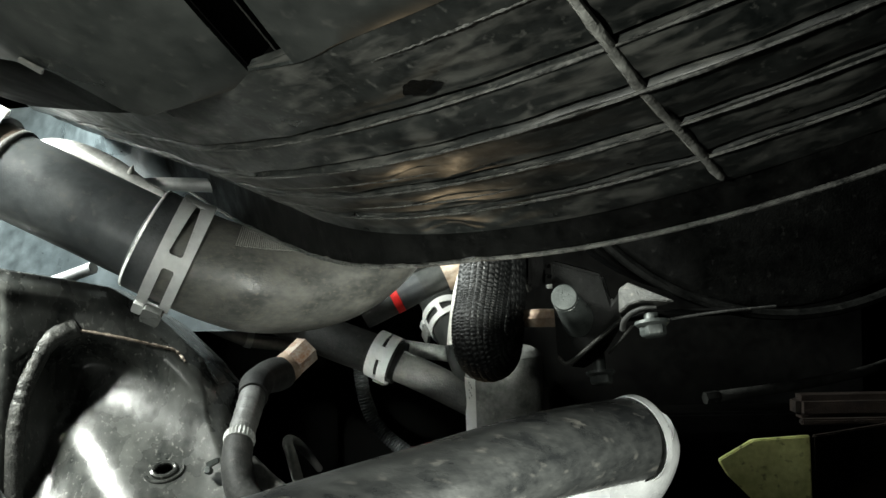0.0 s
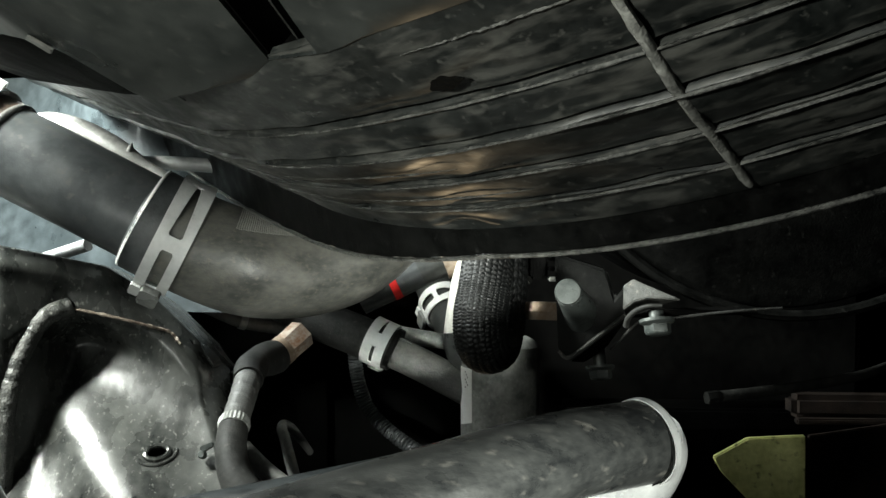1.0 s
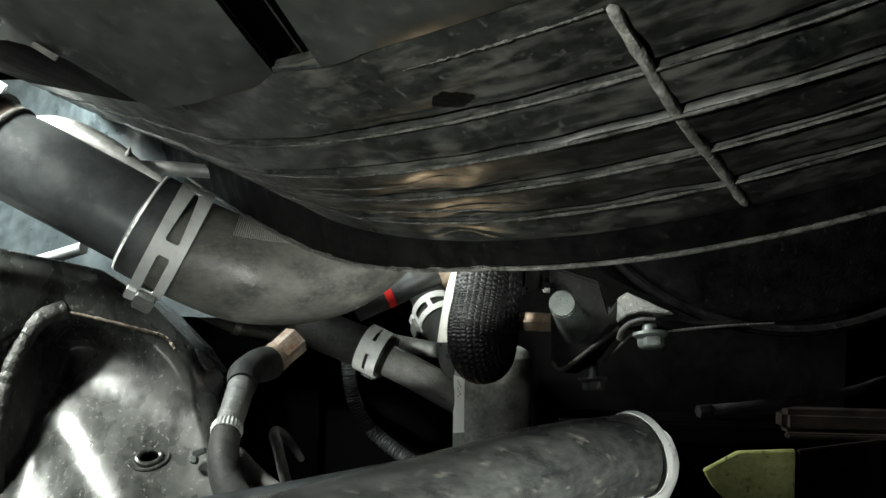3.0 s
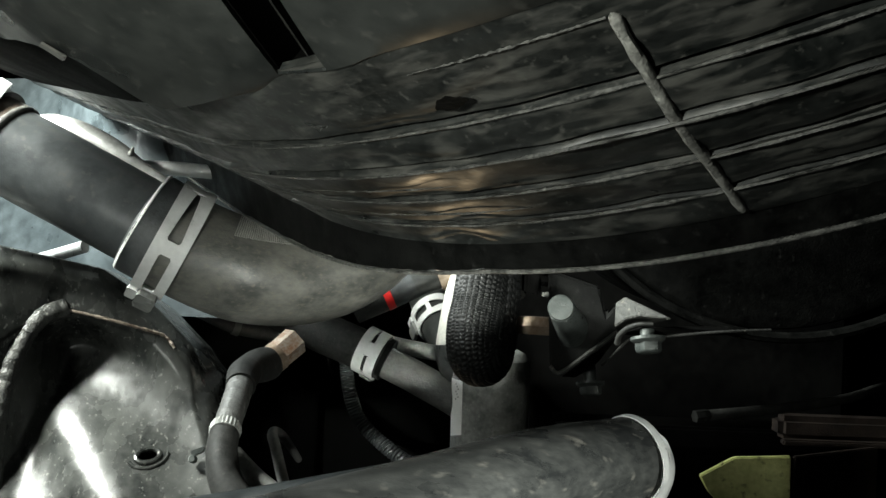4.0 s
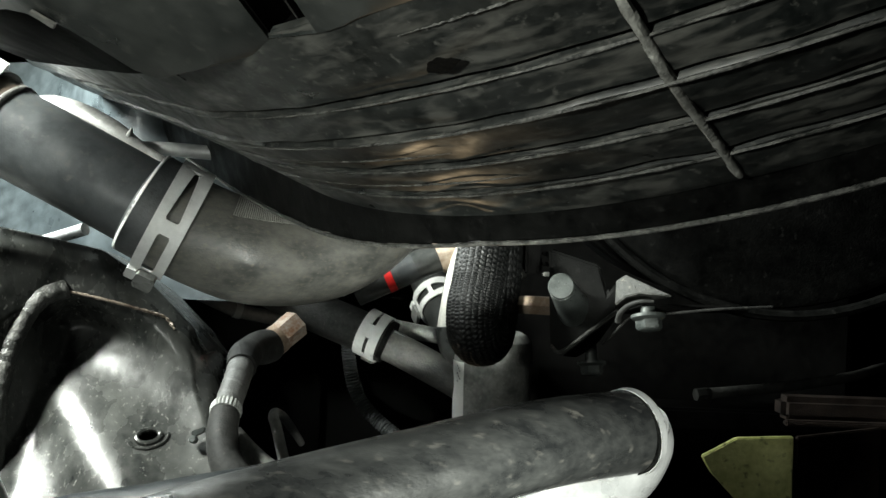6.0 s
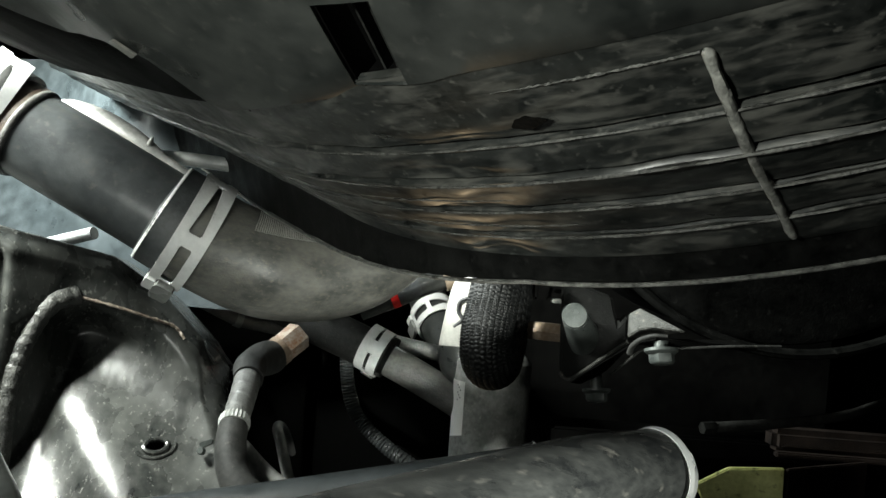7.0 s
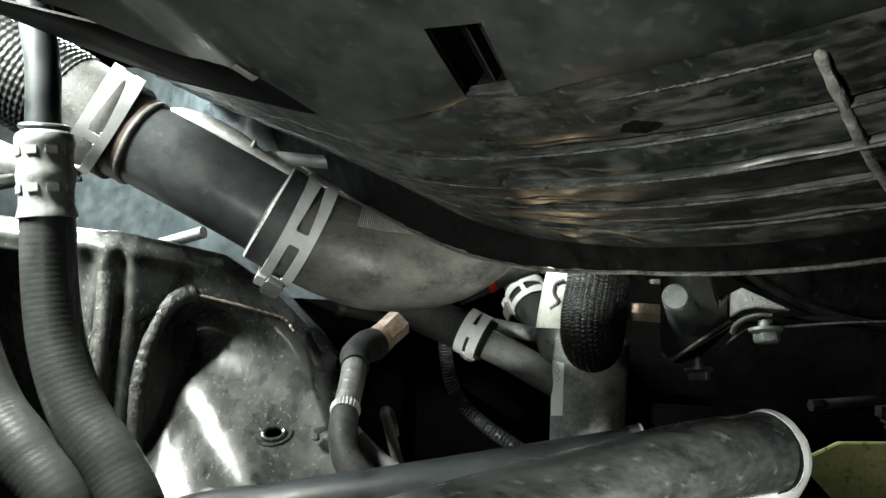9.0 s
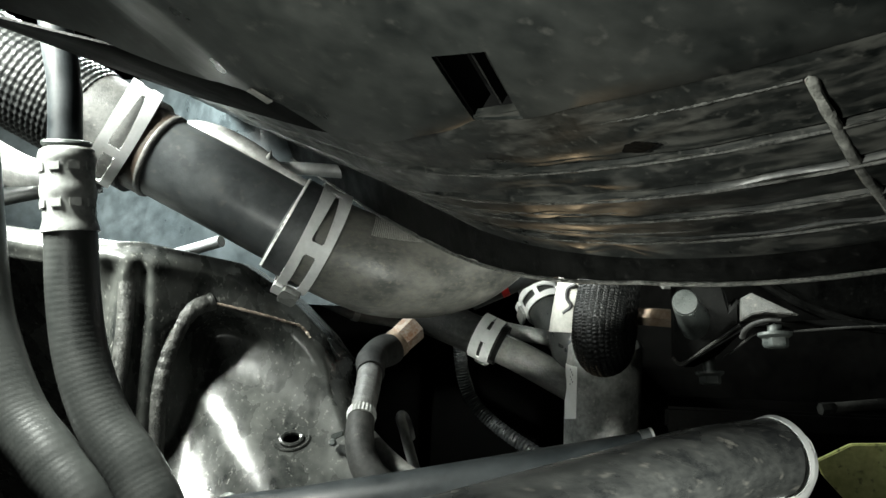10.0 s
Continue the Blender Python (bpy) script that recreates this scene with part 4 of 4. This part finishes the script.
part("round_head", lathe([(-0.002, 0.0062), (0, 0.0069), (0.0030, 0.0069), (0.0037, 0.0064), (0.0039, 0.0050), (0.0039, 0.0001)], CAP, OUT, 40), STEEL, cap)
across = OUT.cross(Vector((0, 0, 1))).normalized()
for k, (du, dv) in enumerate(((-0.0022, 0.0012), (0.0012, 0.0020), (0.0006, -0.0016))):
    part("grade_dot", lathe([(-0.0002, 0.0006), (0.0002, 0.0005), (0.0003, 0.0001)], CAP + OUT * 0.0039 + across * du + across.cross(OUT) * dv, OUT, 10), STEEL, cap)
part("shank", lathe([(0, 0.0045), (0.020, 0.0045)], CAP, -OUT, 16), STEEL, cap)
hex_bolt("bolt", (0.1009, 0.410, 0.4142), (0.05, -0.25, -0.95), 0.0112, 0.006)
hex_bolt("bolt", (0.0893, 0.489, 0.3800), (0.05, -0.25, -0.95), 0.0112, 0.016)
lug = thing("cast_lug", "bright chipped cast lug under the cover", "cast lug")
part("lug", plate([(0.034, 0.53, 0.452), (0.044, 0.53, 0.452), (0.053, 0.53, 0.424), (0.046, 0.53, 0.432), (0.036, 0.53, 0.428)], Vector((0.004, 0.012, 0.003)), 0.002), CAST, lug)
lug = thing("sensor_plug", "black ribbed electrical plug under the cover", "plug")
part("body", box((0.050, 0.50, 0.431), (0.060, 0.515, 0.452), 0.0015), BLACK_SHADE, lug)
for k in range(3):
    part("rib", box((0.0605, 0.495, 0.430 + 0.006 * k), (0.0685, 0.506, 0.4325 + 0.006 * k), 0.0006), CANISTER if k == 0 else BLACK_SHADE, lug)

# ---- foreground hoses ----
fg = thing("foreground_hose", "dusty dark rubber hose pushed onto an aluminium elbow", "hose")
part("hose", tube([(-0.4624, 0.30, 0.1500), (-0.4224, 0.25, 0.2200), (-0.3024, 0.20, 0.2950), (-0.1774, 0.20, 0.3330), (-0.1174, 0.215, 0.3500), (-0.0604, 0.232, 0.3665), (-0.0024, 0.258, 0.3775), (0.0336, 0.277, 0.3830), (0.0658, 0.2957, 0.3840)], 0.0143, 44, 110), DUSTY, fg)
# Dark ring added for the shade in the gap before the collar.
part("hose_end", tube([(0.0650, 0.2950, 0.3838), (0.0664, 0.2960, 0.3839)], 0.0147, 44, 5), DULL_SHADE, fg, "near-black ring in place of the gap at the hose end")
part("collar", tube([(0.0660, 0.2958, 0.3838), (0.0674, 0.2968, 0.3840), (0.0686, 0.2977, 0.3841), (0.0698, 0.2985, 0.3841)], lambda s: 0.0152 if s < 0.5 else 0.0152 - 0.016 * (s - 0.5) ** 1.3, 44, 16), ALU, fg, "bright aluminium collar")
part("elbow", tube([(0.0676, 0.2980, 0.3840), (0.0701, 0.3015, 0.3785), (0.0666, 0.3065, 0.3675), (0.0571, 0.3115, 0.3585), (0.0411, 0.3175, 0.3465), (0.0211, 0.3225, 0.3285)], lambda s: 0.0135 - 0.002 * s, 32, 40), ALU, fg, "bright aluminium elbow pipe")
bg = thing("rear_hose", "smooth blue-grey hose lying behind another hose", "hose")
part("hose", tube([(-0.32, 0.42, 0.15), (-0.29, 0.41, 0.23), (-0.20, 0.40, 0.297), (-0.13, 0.40, 0.315), (-0.075, 0.40, 0.3265), (0.039, 0.40, 0.3514)], 0.0145, 36, 40), SHADEHOSE, bg)
part("collar", tube([(0.0375, 0.40, 0.3511), (0.0425, 0.40, 0.3522)], 0.0155, 36, 8), COLLAR, bg, "thin dark end ring")
part("ring_edge", tube([Vector((0.0428, 0.40, 0.3523)) + Vector((-0.2 * math.sin(k * math.pi / 12), math.cos(k * math.pi / 12), math.sin(k * math.pi / 12))) * 0.0150 for k in range(25)], 0.0007, 8, 60), ALU, bg, "bright thin wire edge")
part("stub", tube([(0.041, 0.40, 0.3519), (0.053, 0.40, 0.351), (0.061, 0.41, 0.337), (0.063, 0.42, 0.30)], 0.0115, 28, 20), BLACK_SHADE, bg)

# ---- right-hand depths ----
rd = thing("brake_line", "thin dark grey metal line", "pipe")
part("line", tube([(0.131, 0.424, 0.3765), (0.181, 0.44, 0.3795), (0.225, 0.462, 0.3825), (0.262, 0.50, 0.383), (0.31, 0.555, 0.382)], 0.0028, 12, 30), MATTE, rd)
part("union", lathe([(0, 0.0032), (0.007, 0.0034), (0.008, 0.0027)], (0.1295, 0.4235, 0.3764), (0.95, 0.25, 0.06), sides=6), DULL_SHADE, rd)
ys = thing("yellow_plate", "faded olive yellow painted plate with dirt", "metal plate")
part("plate", plate([(0.1735, 0.545, 0.3165), (0.1950, 0.543, 0.3295), (0.2305, 0.54, 0.3322), (0.2318, 0.54, 0.25), (0.215, 0.54, 0.27), (0.1775, 0.54, 0.3080)], Vector((0.0, 0.004, 0.0)), 0.0008), YELLOW, ys)
part("fold", plate([(0.2325, 0.540, 0.332), (0.30, 0.565, 0.335), (0.30, 0.565, 0.25), (0.2325, 0.54, 0.25)], Vector((0.0, 0.004, 0.0)), 0.0008), BROWN, ys, "dark grimy brown fold")
fr = thing("frame_rail", "rust-brown grimy frame rail low in the bay", "frame rail")
part("rail", box((0.236, 0.572, 0.336), (0.595, 0.590, 0.352), 0.004), BROWN, fr)
part("flange", box((0.236, 0.566, 0.3335), (0.595, 0.572, 0.3375), 0.001), BROWN, fr)
# Beam and block fill the depth; their colour carries its shade.
cb = thing("crossmember", "near-black crossmember low in the bay, shade in its colour", "crossmember")
part("beam", box((0.09, 0.60, 0.16), (0.59, 0.68, 0.33), 0.006), BLACK_SHADE, cb)
part("flange", box((0.085, 0.594, 0.322), (0.595, 0.600, 0.338), 0.002), BLACK_SHADE, cb)
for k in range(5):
    part("bolt_head", lathe([(0, 0.007), (0.004, 0.007), (0.005, 0.005)], (0.14 + 0.09 * k, 0.594, 0.25), (0, -1, 0), sides=6), BLACK_SHADE, cb)
eb = thing("engine_block", "near-black engine block with the bay's shade in its colour", "engine")
part("block", box((-0.10, 0.80, 0.05), (0.40, 0.96, 0.60), 0.01), BLACK_SHADE, eb)
